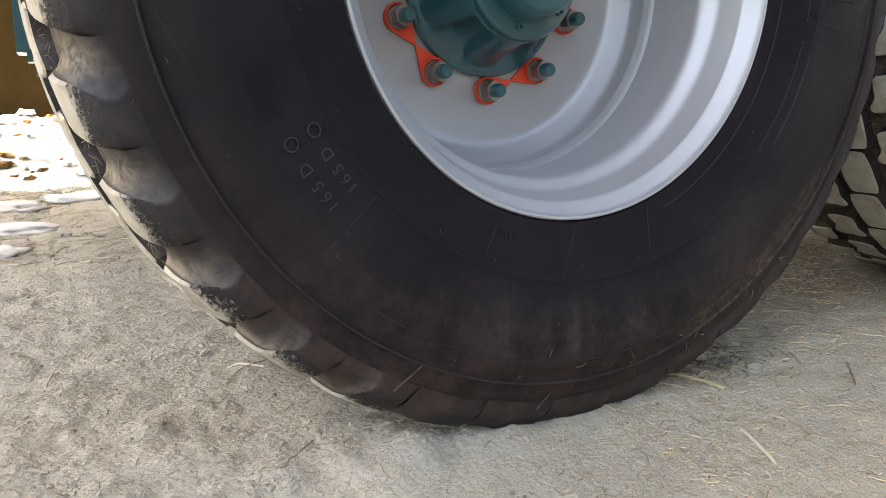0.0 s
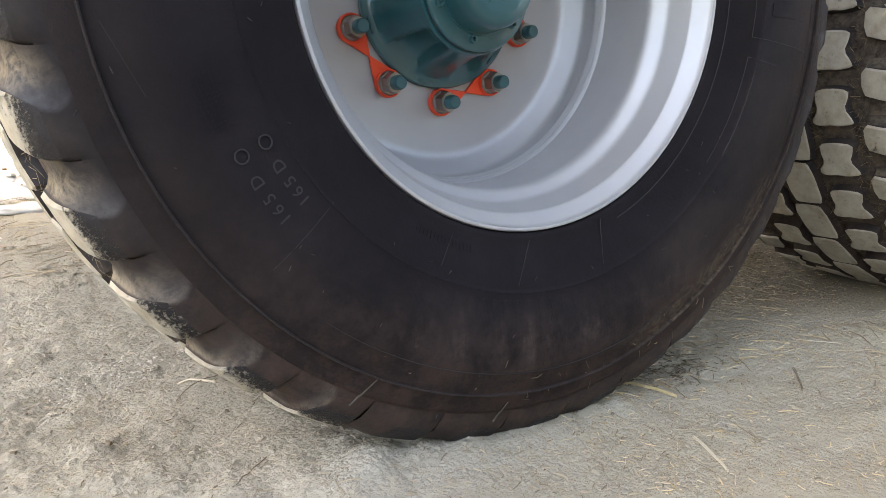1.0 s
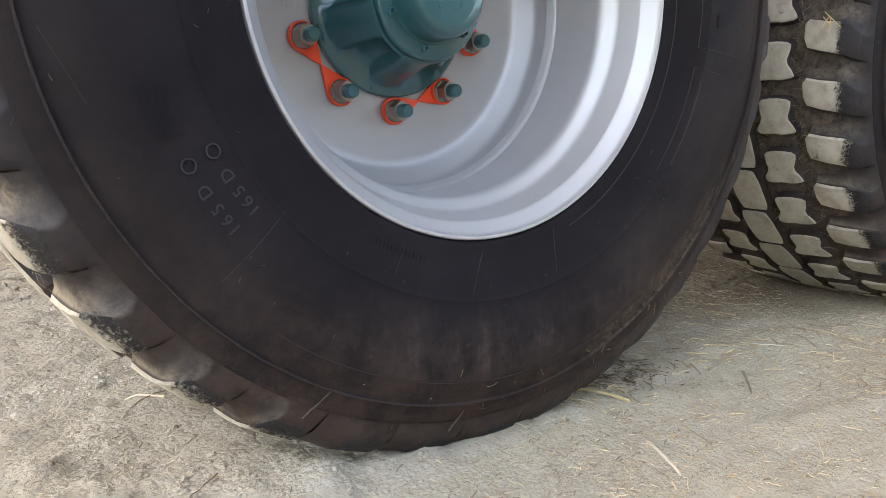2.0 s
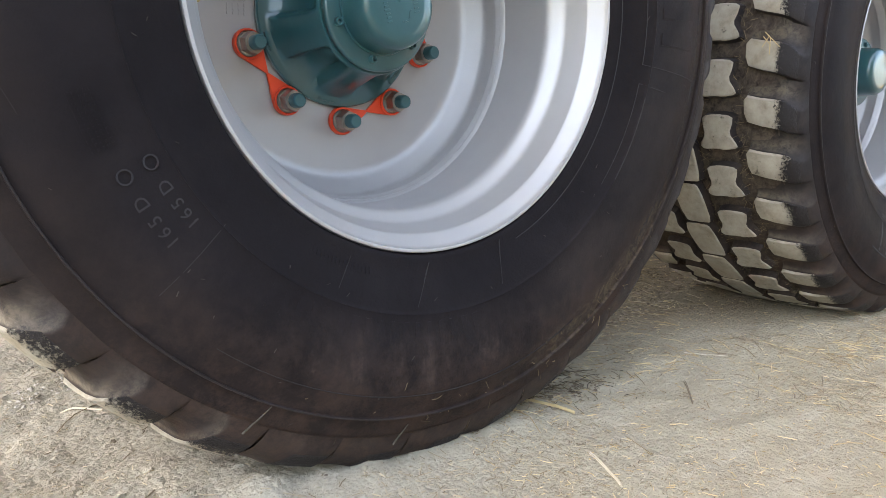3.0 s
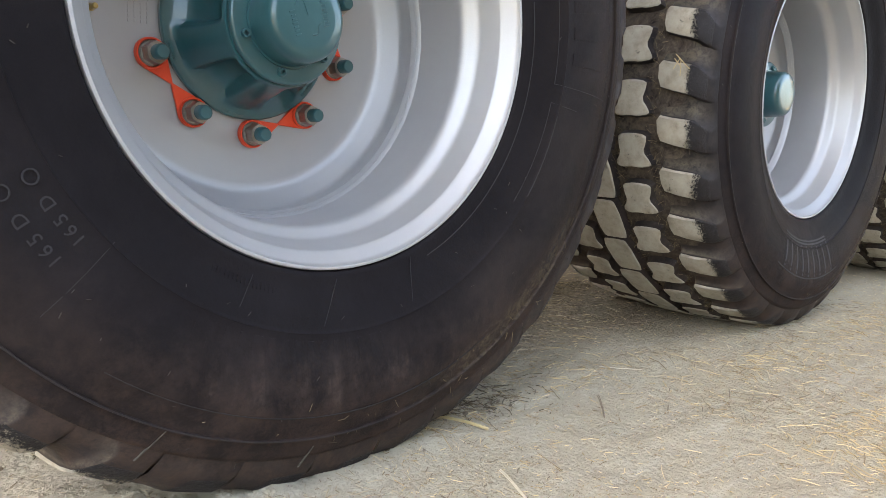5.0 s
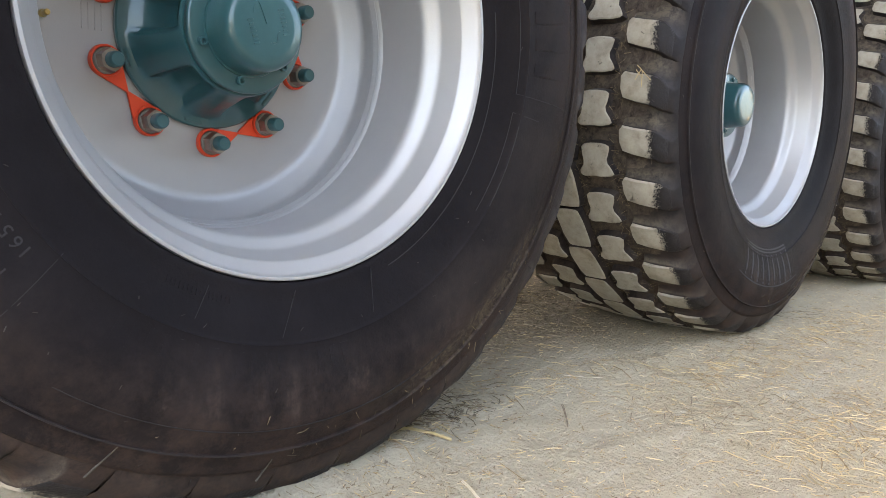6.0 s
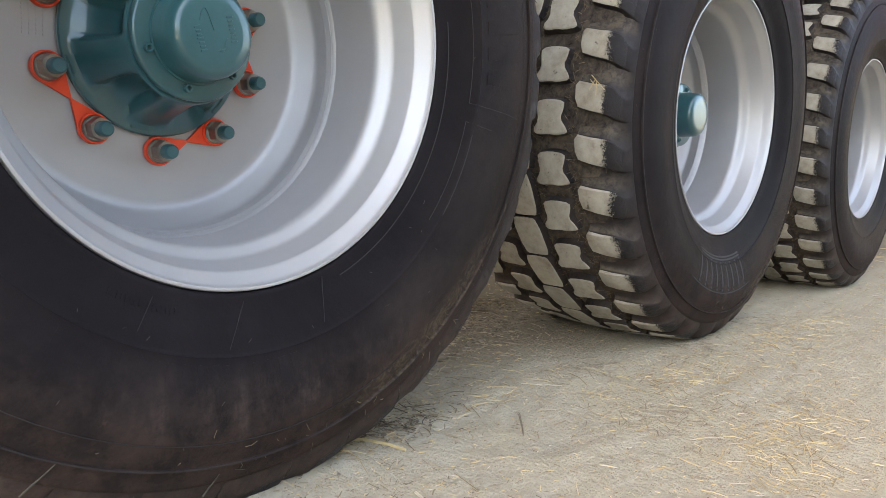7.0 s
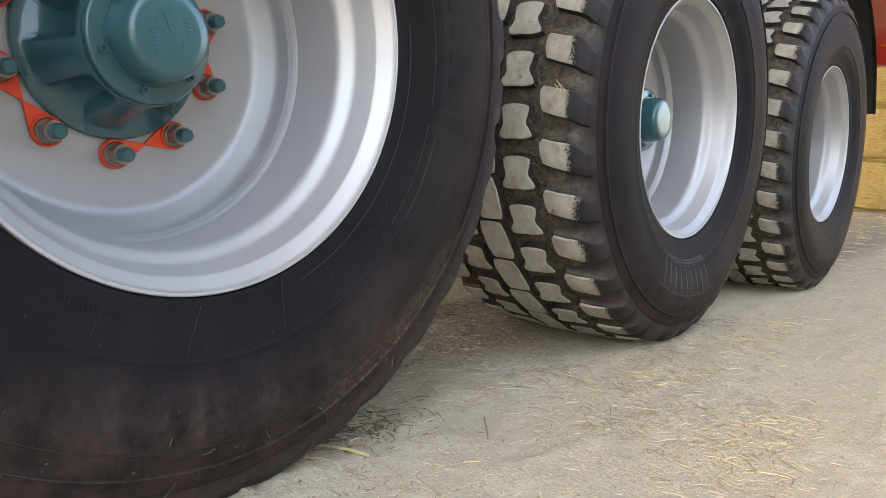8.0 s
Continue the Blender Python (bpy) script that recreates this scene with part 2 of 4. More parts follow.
def make_ground():
    m, t, b = material("packed_pale_earth", 0.95, spec=0.15)
    v = coords(t)
    x, y, zz = axes(t, v)
    mid = tex_noise(t, 9, 8, 0.7, v, 0.3)
    fine = tex_noise(t, 90, 8, 0.75, v)
    col = ramp(t, mid, (0.25, (0.364, 0.322, 0.234)), (0.5, (0.420, 0.374, 0.276)), (0.75, (0.465, 0.420, 0.317)))
    blotch = tex_noise(t, 4.5, 9, 0.72, v, 0.7)
    col = mixc(t, calc(t, 'MULTIPLY', span(t, blotch, 0.46, 0.66), 0.35), col, (0.345, 0.298, 0.218))
    # greyer earth away from the straw
    col = mixc(t, calc(t, 'MULTIPLY', span(t, x, 0.15, -0.35), 0.6), col, (0.338, 0.314, 0.260))
    # chaff trodden in on the straw side
    chaff = calc(t, 'MULTIPLY', span(t, x, 0.0, 0.7), span(t, tex_noise(t, 3.2, 7, 0.7, v, 0.4), 0.30, 0.62))
    col = mixc(t, calc(t, 'MULTIPLY', chaff, 0.55), col, (0.445, 0.380, 0.257))
    # wheel tracks drawn out along the trailer
    drawn = t.nodes.new("ShaderNodeMapping")
    drawn.inputs["Scale"].default_value = (2.2, 26, 10)
    t.links.new(v, drawn.inputs[0])
    track = tex_noise(t, 1.0, 7, 0.7, drawn.outputs[0], 0.3)
    col = mixc(t, calc(t, 'MULTIPLY', span(t, track, 0.52, 0.68), 0.35), col, (0.320, 0.280, 0.208))
    col = mixc(t, calc(t, 'MULTIPLY', span(t, track, 0.46, 0.34), 0.35), col, (0.499, 0.466, 0.381))
    # browner, damper soil under the machine, with the shade there painted in
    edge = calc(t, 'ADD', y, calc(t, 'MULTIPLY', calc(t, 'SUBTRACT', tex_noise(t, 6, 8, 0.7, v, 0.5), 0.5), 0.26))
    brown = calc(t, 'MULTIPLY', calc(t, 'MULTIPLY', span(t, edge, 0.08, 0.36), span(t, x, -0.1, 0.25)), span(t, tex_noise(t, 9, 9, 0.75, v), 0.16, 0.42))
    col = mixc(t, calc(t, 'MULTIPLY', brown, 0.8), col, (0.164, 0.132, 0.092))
    col = mixc(t, calc(t, 'MULTIPLY', span(t, fine, 0.55, 0.68), 0.42), col, (0.340, 0.290, 0.209))
    # unseen yard at -y, given a dark tarmac colour to cut bounced light
    col = mixc(t, span(t, y, -1.9, -2.2), col, (0.062, 0.060, 0.056))
    paint(t, b, col)
    vor = t.nodes.new("ShaderNodeTexVoronoi")
    vor.inputs["Scale"].default_value = 105
    t.links.new(v, vor.inputs["Vector"])
    lump = tex_noise(t, 38, 8, 0.75, v, 0.4)
    h = calc(t, 'ADD', calc(t, 'ADD', calc(t, 'MULTIPLY', lump, 1.0), calc(t, 'MULTIPLY', track, 0.8)), calc(t, 'ADD', calc(t, 'MULTIPLY', fine, 1.1), calc(t, 'MULTIPLY', vor.outputs["Distance"], -0.75)))
    bump(t, b, h, 0.62, 0.012)
    return m


def make_islands(name, stops, rough=0.85, spec=0.25):
    """One tint for each loose bit of a joined mesh."""
    m, t, b = material(name, rough, spec=spec)
    r = t.nodes.new("ShaderNodeNewGeometry").outputs["Random Per Island"]
    v = coords(t)
    col = ramp(t, r, *stops)
    n = tex_noise(t, 120, 5, 0.6, v)
    paint(t, b, mixc(t, calc(t, 'MULTIPLY', span(t, n, 0.5, 0.8), 0.4), col, (0.16, 0.12, 0.07)))
    bump(t, b, n, 0.4, 0.002)
    return m


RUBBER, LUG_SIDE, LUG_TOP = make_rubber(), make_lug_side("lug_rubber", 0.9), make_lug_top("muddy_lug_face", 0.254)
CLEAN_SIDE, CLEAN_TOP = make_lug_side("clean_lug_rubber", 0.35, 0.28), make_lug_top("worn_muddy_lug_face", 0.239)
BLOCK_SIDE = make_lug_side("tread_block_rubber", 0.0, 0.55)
SILVER, TEAL, TEAL_DULL = make_silver(), make_teal(), make_teal("teal_stud_paint", 0.5)
ORANGE = make_plain("orange_plastic", (0.62, 0.048, 0.014), (0.72, 0.066, 0.020), 0.42, 0, 20, 0.05)
ZINC = make_plain("zinc_plated_steel", (0.22, 0.205, 0.18), (0.36, 0.34, 0.30), 0.36, 0.9, 60, 0.12)
BRASS = make_plain("brass", (0.45, 0.33, 0.12), (0.60, 0.46, 0.20), 0.35, 0.9, 60, 0.1)
BLACK = make_plain("black_painted_steel", (0.010, 0.010, 0.010), (0.022, 0.021, 0.020), 0.45, 0, 25, 0.1)
RED = make_plain("red_gloss_paint", (0.46, 0.022, 0.014), (0.56, 0.035, 0.020), 0.35, 0, 12, 0.05)
DARK_STEEL = make_plain("dark_dusty_steel", (0.035, 0.032, 0.030), (0.075, 0.066, 0.056), 0.7, 0, 12, 0.2)
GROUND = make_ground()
SOIL = make_islands("dark_crumbled_soil", ((0.0, (0.13, 0.105, 0.076)), (0.6, (0.21, 0.174, 0.130)), (1.0, (0.30, 0.255, 0.192))), 0.95, 0.1)
STRAW = make_islands("straw", ((0.0, (0.17, 0.122, 0.066)), (0.25, (0.32, 0.230, 0.115)), (0.6, (0.53, 0.395, 0.195)), (1.0, (0.68, 0.55, 0.32))), 0.6, 0.35)
GRASS = make_islands("dead_grass", ((0.0, (0.05, 0.040, 0.024)), (0.6, (0.13, 0.100, 0.060)), (1.0, (0.28, 0.22, 0.13))), 0.8, 0.2)
DULL = make_islands("dull_straw", ((0.0, (0.19, 0.152, 0.100)), (0.5, (0.30, 0.245, 0.162)), (0.85, (0.41, 0.335, 0.222)), (1.0, (0.52, 0.43, 0.285))), 0.75, 0.2)
RUBBLE = make_islands("chalky_rubble", ((0.0, (0.62, 0.58, 0.50)), (0.66, (0.72, 0.69, 0.62)), (0.72, (0.20, 0.105, 0.03)), (1.0, (0.13, 0.065, 0.018))), 0.9, 0.2)
CHALK_CRUMB = make_plain("chalk_crumb", (0.42, 0.385, 0.32), (0.54, 0.50, 0.43), 0.9, 0, 60, 0.4, 0.002)
CHALK = make_plain("white_chalk", (0.46, 0.435, 0.39), (0.60, 0.575, 0.53), 0.9, 0, 22, 0.6, 0.008)
WALL = make_plain("brown_rusty_cladding", (0.032, 0.019, 0.0055), (0.062, 0.037, 0.011), 0.9, 0, 2.5, 0.2, 0.01, 0.08)
# dark so that the unseen south wall throws little light back
BLOCKER = make_plain("dark_blocker", (0.018, 0.015, 0.012), (0.036, 0.029, 0.022), 0.85, 0, 4, 0.3, 0.01)
SHED = make_plain("weathered_roof_sheet", (0.30, 0.29, 0.27), (0.40, 0.385, 0.36), 0.8, 0, 3, 0.2, 0.01)


def make_bale():
    m, t, b = material("bale_straw", 0.8, spec=0.2)
    v = jitter(t, coords(t))
    mp = t.nodes.new("ShaderNodeMapping")
    mp.inputs["Scale"].default_value = (30, 12, 70)
    t.links.new(v, mp.inputs[0])
    fibre = tex_noise(t, 1.0, 8, 0.7, mp.outputs[0], 0.8)
    lump = tex_noise(t, 7, 5, 0.6, v)
    col = ramp(t, fibre, (0.25, (0.20, 0.115, 0.030)), (0.5, (0.44, 0.285, 0.095)), (0.75, (0.62, 0.44, 0.18)))
    paint(t, b, mixc(t, calc(t, 'MULTIPLY', span(t, lump, 0.5, 0.7), 0.35), col, (0.26, 0.155, 0.045)))
    bump(t, b, calc(t, 'ADD', fibre, lump), 0.8, 0.03)
    return m


BALE = make_bale()


# ------------------------------------------------------------ mesh helpers
def mesh_of(name, verts, faces, mats, slots=None, smooth=40):
    me = bpy.data.meshes.new(name)
    me.from_pydata([tuple(v) for v in verts], [], faces)
    for mt in (mats if isinstance(mats, (list, tuple)) else [mats]):
        me.materials.append(mt)
    if slots:
        me.polygons.foreach_set("material_index", slots)
    bm = bmesh.new()
    bm.from_mesh(me)
    bmesh.ops.recalc_face_normals(bm, faces=bm.faces)
    bm.to_mesh(me)
    bm.free()
    if smooth:
        me.shade_smooth()
        me.set_sharp_from_angle(angle=radians(smooth))
    me.update()
    return me


def part(name, me, parent, label="", at=(0, 0, 0), turn=0.0):
    """A mesh as one part under a thing or a part; turn: degrees about the axle, from x towards z."""
    ob = new(name, me)
    ob.parent = parent
    ob.location = at
    ob.rotation_euler = (0, -radians(turn), 0)
    return tagged(ob, label=label)


def thing(name, label, category, group="", kind="", at=(0, 0, 0)):
    ob = new(name)
    ob.location = at
    ob.empty_display_size = 0.1
    return tagged(ob, label, category, group, kind)


def revolve(profile, n=96, closed=True, wave=None):
    """Turns (radius, y) pairs round the y axis. wave(radius, y, angle) may change the radius and y."""
    vs, fs, k = [], [], len(profile)
    for i in range(n):
        a = 2 * pi * i / n
        for r, y in profile:
            if wave:
                r, y = wave(r, y, a)
            vs.append((r * cos(a), y, r * sin(a)))
    for i in range(n):
        j = (i + 1) % n
        for q in range(k if closed else k - 1):
            p = (q + 1) % k
            fs.append((i * k + q, j * k + q, j * k + p, i * k + p))
    return vs, fs


def box(sx, sy, sz, bevel=0.004, seg=2, at=(0, 0, 0)):
    bm = bmesh.new()
    bmesh.ops.create_cube(bm, size=1, matrix=Matrix.Translation(at) @ Matrix.Diagonal((sx, sy, sz, 1)))
    if bevel:
        bmesh.ops.bevel(bm, geom=bm.edges[:], offset=bevel, segments=seg, affect='EDGES')
    out = [v.co[:] for v in bm.verts], [[v.index for v in f.verts] for f in bm.faces]
    bm.free()
    return out


def join(*bits):
    vs, fs = [], []
    for v, f in bits:
        o = len(vs)
        vs += list(v)
        fs += [[i + o for i in q] for q in f]
    return vs, fs


def moved(bit, m):
    return [(m @ Vector(v))[:] for v in bit[0]], bit[1]


# ------------------------------------------------------------ the ground
def relief(x, y):
    """Height of the trodden earth; flat where the tyres stand."""
    a = 0.5 + 0.5 * noise.noise((x * 0.9, y * 0.9, 3.1))
    h = 0.010 * noise.fractal((x * 2.3, y * 2.3, 0.4), 1.0, 2.0, 4) + 0.0045 * noise.fractal((x * 14, y * 14, 1.7), 0.9, 2.1, 3)
    rough = min(1.0, max(0.0, (-x - 0.05) / 0.5)) * 0.5 + 0.25
    h += rough * (0.010 * abs(noise.fractal((x * 22, y * 22, 5.0), 0.6, 2.2, 3)) + 0.010 * noise.fractal((x * 8, y * 8, 8.0), 0.7, 2.2, 3) + 0.013 * noise.fractal((x * 2.6, y * 15, 6.0), 0.8, 2.1, 4)) - 0.003
    near = min(hypot((x - c) / 0.9, max(0.0, abs(y - MID) - 0.22)) for c in AXLES)
    keep = min(1.0, max(0.12, (near - 0.10) / 0.35))
    pushed = 0.016 * math.exp(-((x + 0.25) / 0.15) ** 2 - ((y - 0.08) / 0.13) ** 2) * (1 + 1.2 * noise.noise((x * 17, y * 17, 2.2)))     # soil heaved up before the tyre
    banked = 0.014 * math.exp(-(x / 0.30) ** 4 - ((y - 0.025) / 0.062) ** 2) * (1 + 0.7 * noise.noise((x * 23, y * 23, 4.4)))     # and packed along its foot
    return h * keep * min(1.0, max(0.0, 12 - hypot(x, y))) + pushed + banked


def steps(lo, hi, fine, far):
    a = [lo + i * fine for i in range(int((hi - lo) / fine) + 1)]
    d, up, dn = fine, a[-1], a[0]
    while up < far:
        d *= 1.35
        up, dn = up + d, dn - d
        a = [dn] + a + [up]
    return a


def build_ground():
    xs, ys = steps(-1.3, 2.4, 0.0075, 900), steps(-0.6, 1.3, 0.0075, 900)
    nx = len(xs)
    vs = [(x, y, relief(x, y)) for y in ys for x in xs]
    fs = [(j * nx + i, j * nx + i + 1, (j + 1) * nx + i + 1, (j + 1) * nx + i) for j in range(len(ys) - 1) for i in range(nx - 1)]
    me = bpy.data.meshes.new("ground")
    me.from_pydata(vs, [], fs)
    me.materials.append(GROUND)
    me.shade_smooth()
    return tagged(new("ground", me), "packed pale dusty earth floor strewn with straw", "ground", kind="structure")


build_ground()

# the open shed, unseen: its roof and south wall are sized to shape light
def slab(name, size, at, mat, label, category="wall"):
    v, f = box(*size, bevel=0)
    me = mesh_of(name, v, f, mat, smooth=0)
    ob = new(name, me)
    ob.location = at
    return tagged(ob, label, category, kind="structure")


slab("ceiling", (25.0, 7.75, 0.12), (8.0, 2.275, 5.4), SHED, "unseen weathered grey sheet roof, placed to shade the trailer", "ceiling")
# added out of view to hold back light from the south
slab("wall_south", (5.5, 0.2, 4.0), (1.25, -4.6, 2.0), BLOCKER, "unseen plain dark wall, placed to hold back light")
slab("wall_east", (0.2, 11.3, 5.2), (16.8, 1.25, 2.6), SHED, "plain grey end wall of the shed")


# ------------------------------------------------------------ the wheels
SIDE = [  # carcass, outer half: radius, y
    (0.349, 0.010), (0.3515, 0.0005), (0.354, -0.0035), (0.359, -0.0050), (0.366, -0.0060), (0.380, -0.0105), (0.400, -0.020), (0.425, -0.0305), (0.4285, -0.0310), (0.4305, -0.0336),
    (0.4335, -0.0332), (0.470, -0.0400), (0.500, -0.0420), (0.530, -0.0390), (0.555, -0.0315), (0.5690, -0.0258), (0.5722, -0.0254), (0.5732, -0.0300),
    (0.5750, -0.0301), (0.5760, -0.0244), (0.5800, -0.0236), (0.590, -0.0207), (0.5975, -0.0184), (0.6030, -0.0163), (0.6085, -0.0085), (0.619, -0.0005), (0.633, 0.012), (0.643, 0.029), (0.648, 0.060), (0.6505, 0.10), (0.652, 0.14), (0.654, 0.20)]
SKIN = [p for p in SIDE if p[0] < 0.58] + [(0.584, -0.0222), (0.603, -0.0168), (0.619, -0.0127), (0.634, -0.0075), (0.647, 0.0005)]   # with the lugs on


def side_y(r):
    for (r0, y0), (r1, y1) in zip(SKIN, SKIN[1:]):
        if r0 <= r <= r1:
            return y0 + (y1 - y0) * (r - r0) / (r1 - r0)
    return SIDE[0][1]


def carcass():
    prof = SIDE + [(0.655, MID)] + [(r, 2 * MID - y) for r, y in reversed(SIDE)]
    n = 180

    def squash(r, y, a):
        # the loaded tyre bulges a little above the ground
        d = max(0.0, -sin(a)) ** 8
        s = max(0.0, 1 - abs(r - 0.54) / 0.12)
        out = 0.012 * d * s
        return r, y - out if y < MID else y + out
    return smooth_mesh("tyre", revolve(prof, n, False, squash), RUBBER)


def smooth_mesh(name, bit, mat, angle=50):
    return mesh_of(name, bit[0], bit[1], mat, smooth=angle)


def crown(y):
    return 0.677 - 0.30 * (y - MID) ** 2


def block(name, outline, base=0.648, inset=0.0035, soft=0.87):
    """A tread block from an outline of (degrees, y), with rounded corners, slanted flanks and a muddy top."""
    outline = [(a * k + c * (1 - k), b * k + d * (1 - k)) for (a, b), (c, d) in zip(outline, outline[1:] + outline[:1]) for k in (soft, 1 - soft)]
    ca = sum(a for a, _ in outline) / len(outline)
    cy = sum(y for _, y in outline) / len(outline)
    vs, n = [], len(outline)
    for level in range(3):
        for a, y in outline:
            da, dy = (a - ca) * 0.0117, y - cy
            L = hypot(da, dy) or 1
            g = {0: 1 + 0.006 / L, 1: 1.0, 2: 1 - inset / L}[level]
            aa, yy = radians(ca + (a - ca) * g), cy + dy * g
            r = {0: base, 1: crown(yy) - 0.0025, 2: crown(yy)}[level]
            vs.append((r * cos(aa), yy, r * sin(aa)))
    top = radians(ca)
    vs.append((crown(cy) * cos(top), cy, crown(cy) * sin(top)))
    fs, slots = [], []
    for level in (0, 1):
        for i in range(n):
            j = (i + 1) % n
            fs.append((level * n + i, level * n + j, (level + 1) * n + j, (level + 1) * n + i))
            slots.append(level)
    for i in range(n):
        fs.append((2 * n + i, 2 * n + (i + 1) % n, 3 * n))
        slots.append(1)
    return mesh_of(name, vs, fs, [BLOCK_SIDE, LUG_TOP], slots, smooth=35)


# shoulder lug: y, radius, upper edge in degrees, share of the pitch that is cut away, depth and shape of the cut
LUG_RUN = [(0.098, 0.6655, 0.9, 0.70, 0.018, 8), (0.090, 0.6680, 2.3, 0.51, 0.020, 7), (0.060, 0.6660, 3.1, 0.485, 0.019, 6), (0.030, 0.6620, 3.7, 0.46, 0.0185, 4.5), (0.010, 0.6560, 4.3, 0.44, 0.0180, 2.6),
           (0.0005, 0.6470, 4.8, 0.46, 0.0165, 1.6), (-0.0075, 0.6340, 5.2, 0.53, 0.0100, 1.25), (-0.0127, 0.6190, 5.5, 0.55, 0.0022, 1.1), (-0.0166, 0.6040, 5.7, 0.46, 0.0002, 1.0),
           (-0.0172, 0.5990, 5.75, 0.42, 0.0, 1.0), (-0.0165, 0.5950, 5.8, 0.40, 0.0, 1.0)]


def shoulder_lug(side_mat, top_mat, fill=1.0):
    """One pitch of the shoulder: a flush panel, a sharp step at its end and a scooped pocket behind the next step."""
    vs, fs, slots = [], [], []
    for i, (y, r, a1, cut, deep, shape) in enumerate(LUG_RUN):
        deep *= fill
        yn, rn = LUG_RUN[min(i + 1, len(LUG_RUN) - 1)][:2]
        yp, rp = LUG_RUN[max(i - 1, 0)][:2]
        ty, tr = yn - yp, rn - rp
        L = hypot(ty, tr)
        ny, nr = tr / L, -ty / L          # outward normal of the run
        if i > 8:
            ny, nr = -1.0, 0.0
        cols = [(cut * v, deep * (1 - v ** shape) * (1.0 if i < 6 else min(1.0, v / 0.3 + 0.45))) for v in (0.0, 0.25, 0.5, 0.72, 0.88, 0.96)]
        cols += [(cut + 0.012, -0.0006 if i < 7 else 0.0), (cut + 0.07, -0.0004 if i < 7 else 0.0), (0.5 * (cut + 0.95), 0.0), (0.945, 0.0003), (0.972, min(deep, 0.0022)), (0.998, deep)]
        for u, d in cols:
            rr, yy, aa = r - nr * d, y - ny * d, radians(a1 - PITCH * (1 - u))
            vs.append((rr * cos(aa), yy, rr * sin(aa)))
    k = 12
    for i in range(len(LUG_RUN) - 1):
        for q in range(k - 1):
            fs.append((i * k + q, i * k + q + 1, (i + 1) * k + q + 1, (i + 1) * k + q))
            slots.append(1 if 5 <= q <= 9 and i < 6 else 0)
    fs.append([q for q in range(k)])
    slots.append(0)
    return mesh_of("lug", vs, fs, [side_mat, top_mat], slots, smooth=32)


def mirrored(me, name):
    m = me.copy()
    m.name = name
    m.transform(Matrix.Translation((0, 2 * MID, 0)) @ Matrix.Diagonal((1, -1, 1, 1)))
    m.flip_normals()
    return m


MID_BLOCK = [(-3.3, 0.200), (-3.7, 0.166), (-3.2, 0.124), (-1.6, 0.126), (0.3, 0.135), (2.2, 0.119), (3.3, 0.115), (3.7, 0.148), (3.4, 0.166), (3.6, 0.198), (2.6, 0.211), (0.6, 0.195), (-1.4, 0.199)]
CENTRE_BLOCK = [(-4.9, 0.303), (-5.1, 0.270), (-4.9, 0.238), (-2.0, 0.228), (3.0, 0.224), (4.9, 0.229), (5.0, 0.262), (4.9, 0.294), (2.2, 0.303), (-2.8, 0.309)]


def bolt_ring():
    return [199.49 + 36 * i for i in range(10)]


RIM_EDGES = [(0.3425, 0.0045), (0.3262, 0.0245), (0.3250, 0.0290), (0.3185, 0.0530), (0.3150, 0.0665), (0.2972, 0.0875)]


def eased(pts, sizes):
    """Rounds each corner of a profile by its own size."""
    out = []
    for p, q, r, d in zip(pts, pts[1:], pts[2:], sizes):
        ends = []
        for e in (p, r):
            L = hypot(e[0] - q[0], e[1] - q[1])
            u = min(0.48, d / L)
            ends.append((q[0] + (e[0] - q[0]) * u, q[1] + (e[1] - q[1]) * u))
        for k in range(6):
            v = k / 5
            out.append(tuple((1 - v) ** 2 * ends[0][c] + 2 * v * (1 - v) * q[c] + v * v * ends[1][c] for c in (0, 1)))
    return out


RIM = [(0.3500, 0.014), (0.3505, 0.003), (0.3488, -0.0022), (0.3465, -0.0030), (0.3445, -0.0022)] + eased([(0.3445, -0.0022)] + RIM_EDGES + [(0.2972, 0.20)], (0.004, 0.006, 0.0015, 0.005, 0.006, 0.010)) + [
    (0.2972, 0.215), (0.2970, 0.40), (0.33, 0.45), (0.345, 0.53), (0.350, 0.53), (0.337, 0.45), (0.303, 0.40), (0.303, 0.140), (0.326, 0.076), (0.335, 0.060), (0.337, 0.030)]
DISC = [(0.2892, 0.2080), (0.2895, 0.2140), (0.2895, 0.2330), (0.2885, 0.2385), (0.2845, 0.2445), (0.2665, 0.2635), (0.2610, 0.2690), (0.2550, 0.2720), (0.2460, 0.2730),
        (0.0900, 0.2730), (0.0900, 0.2870), (0.2500, 0.2870), (0.2680, 0.2820), (0.2955, 0.2520), (0.2955, 0.2080)]
WELD = [(0.2985, 0.1915), (0.2968, 0.1935), (0.2950, 0.1965), (0.2938, 0.1992), (0.2934, 0.2000), (0.2928, 0.1998), (0.2915, 0.2030), (0.2890, 0.2085), (0.2878, 0.2112), (0.2890, 0.2150), (0.2985, 0.2150)]


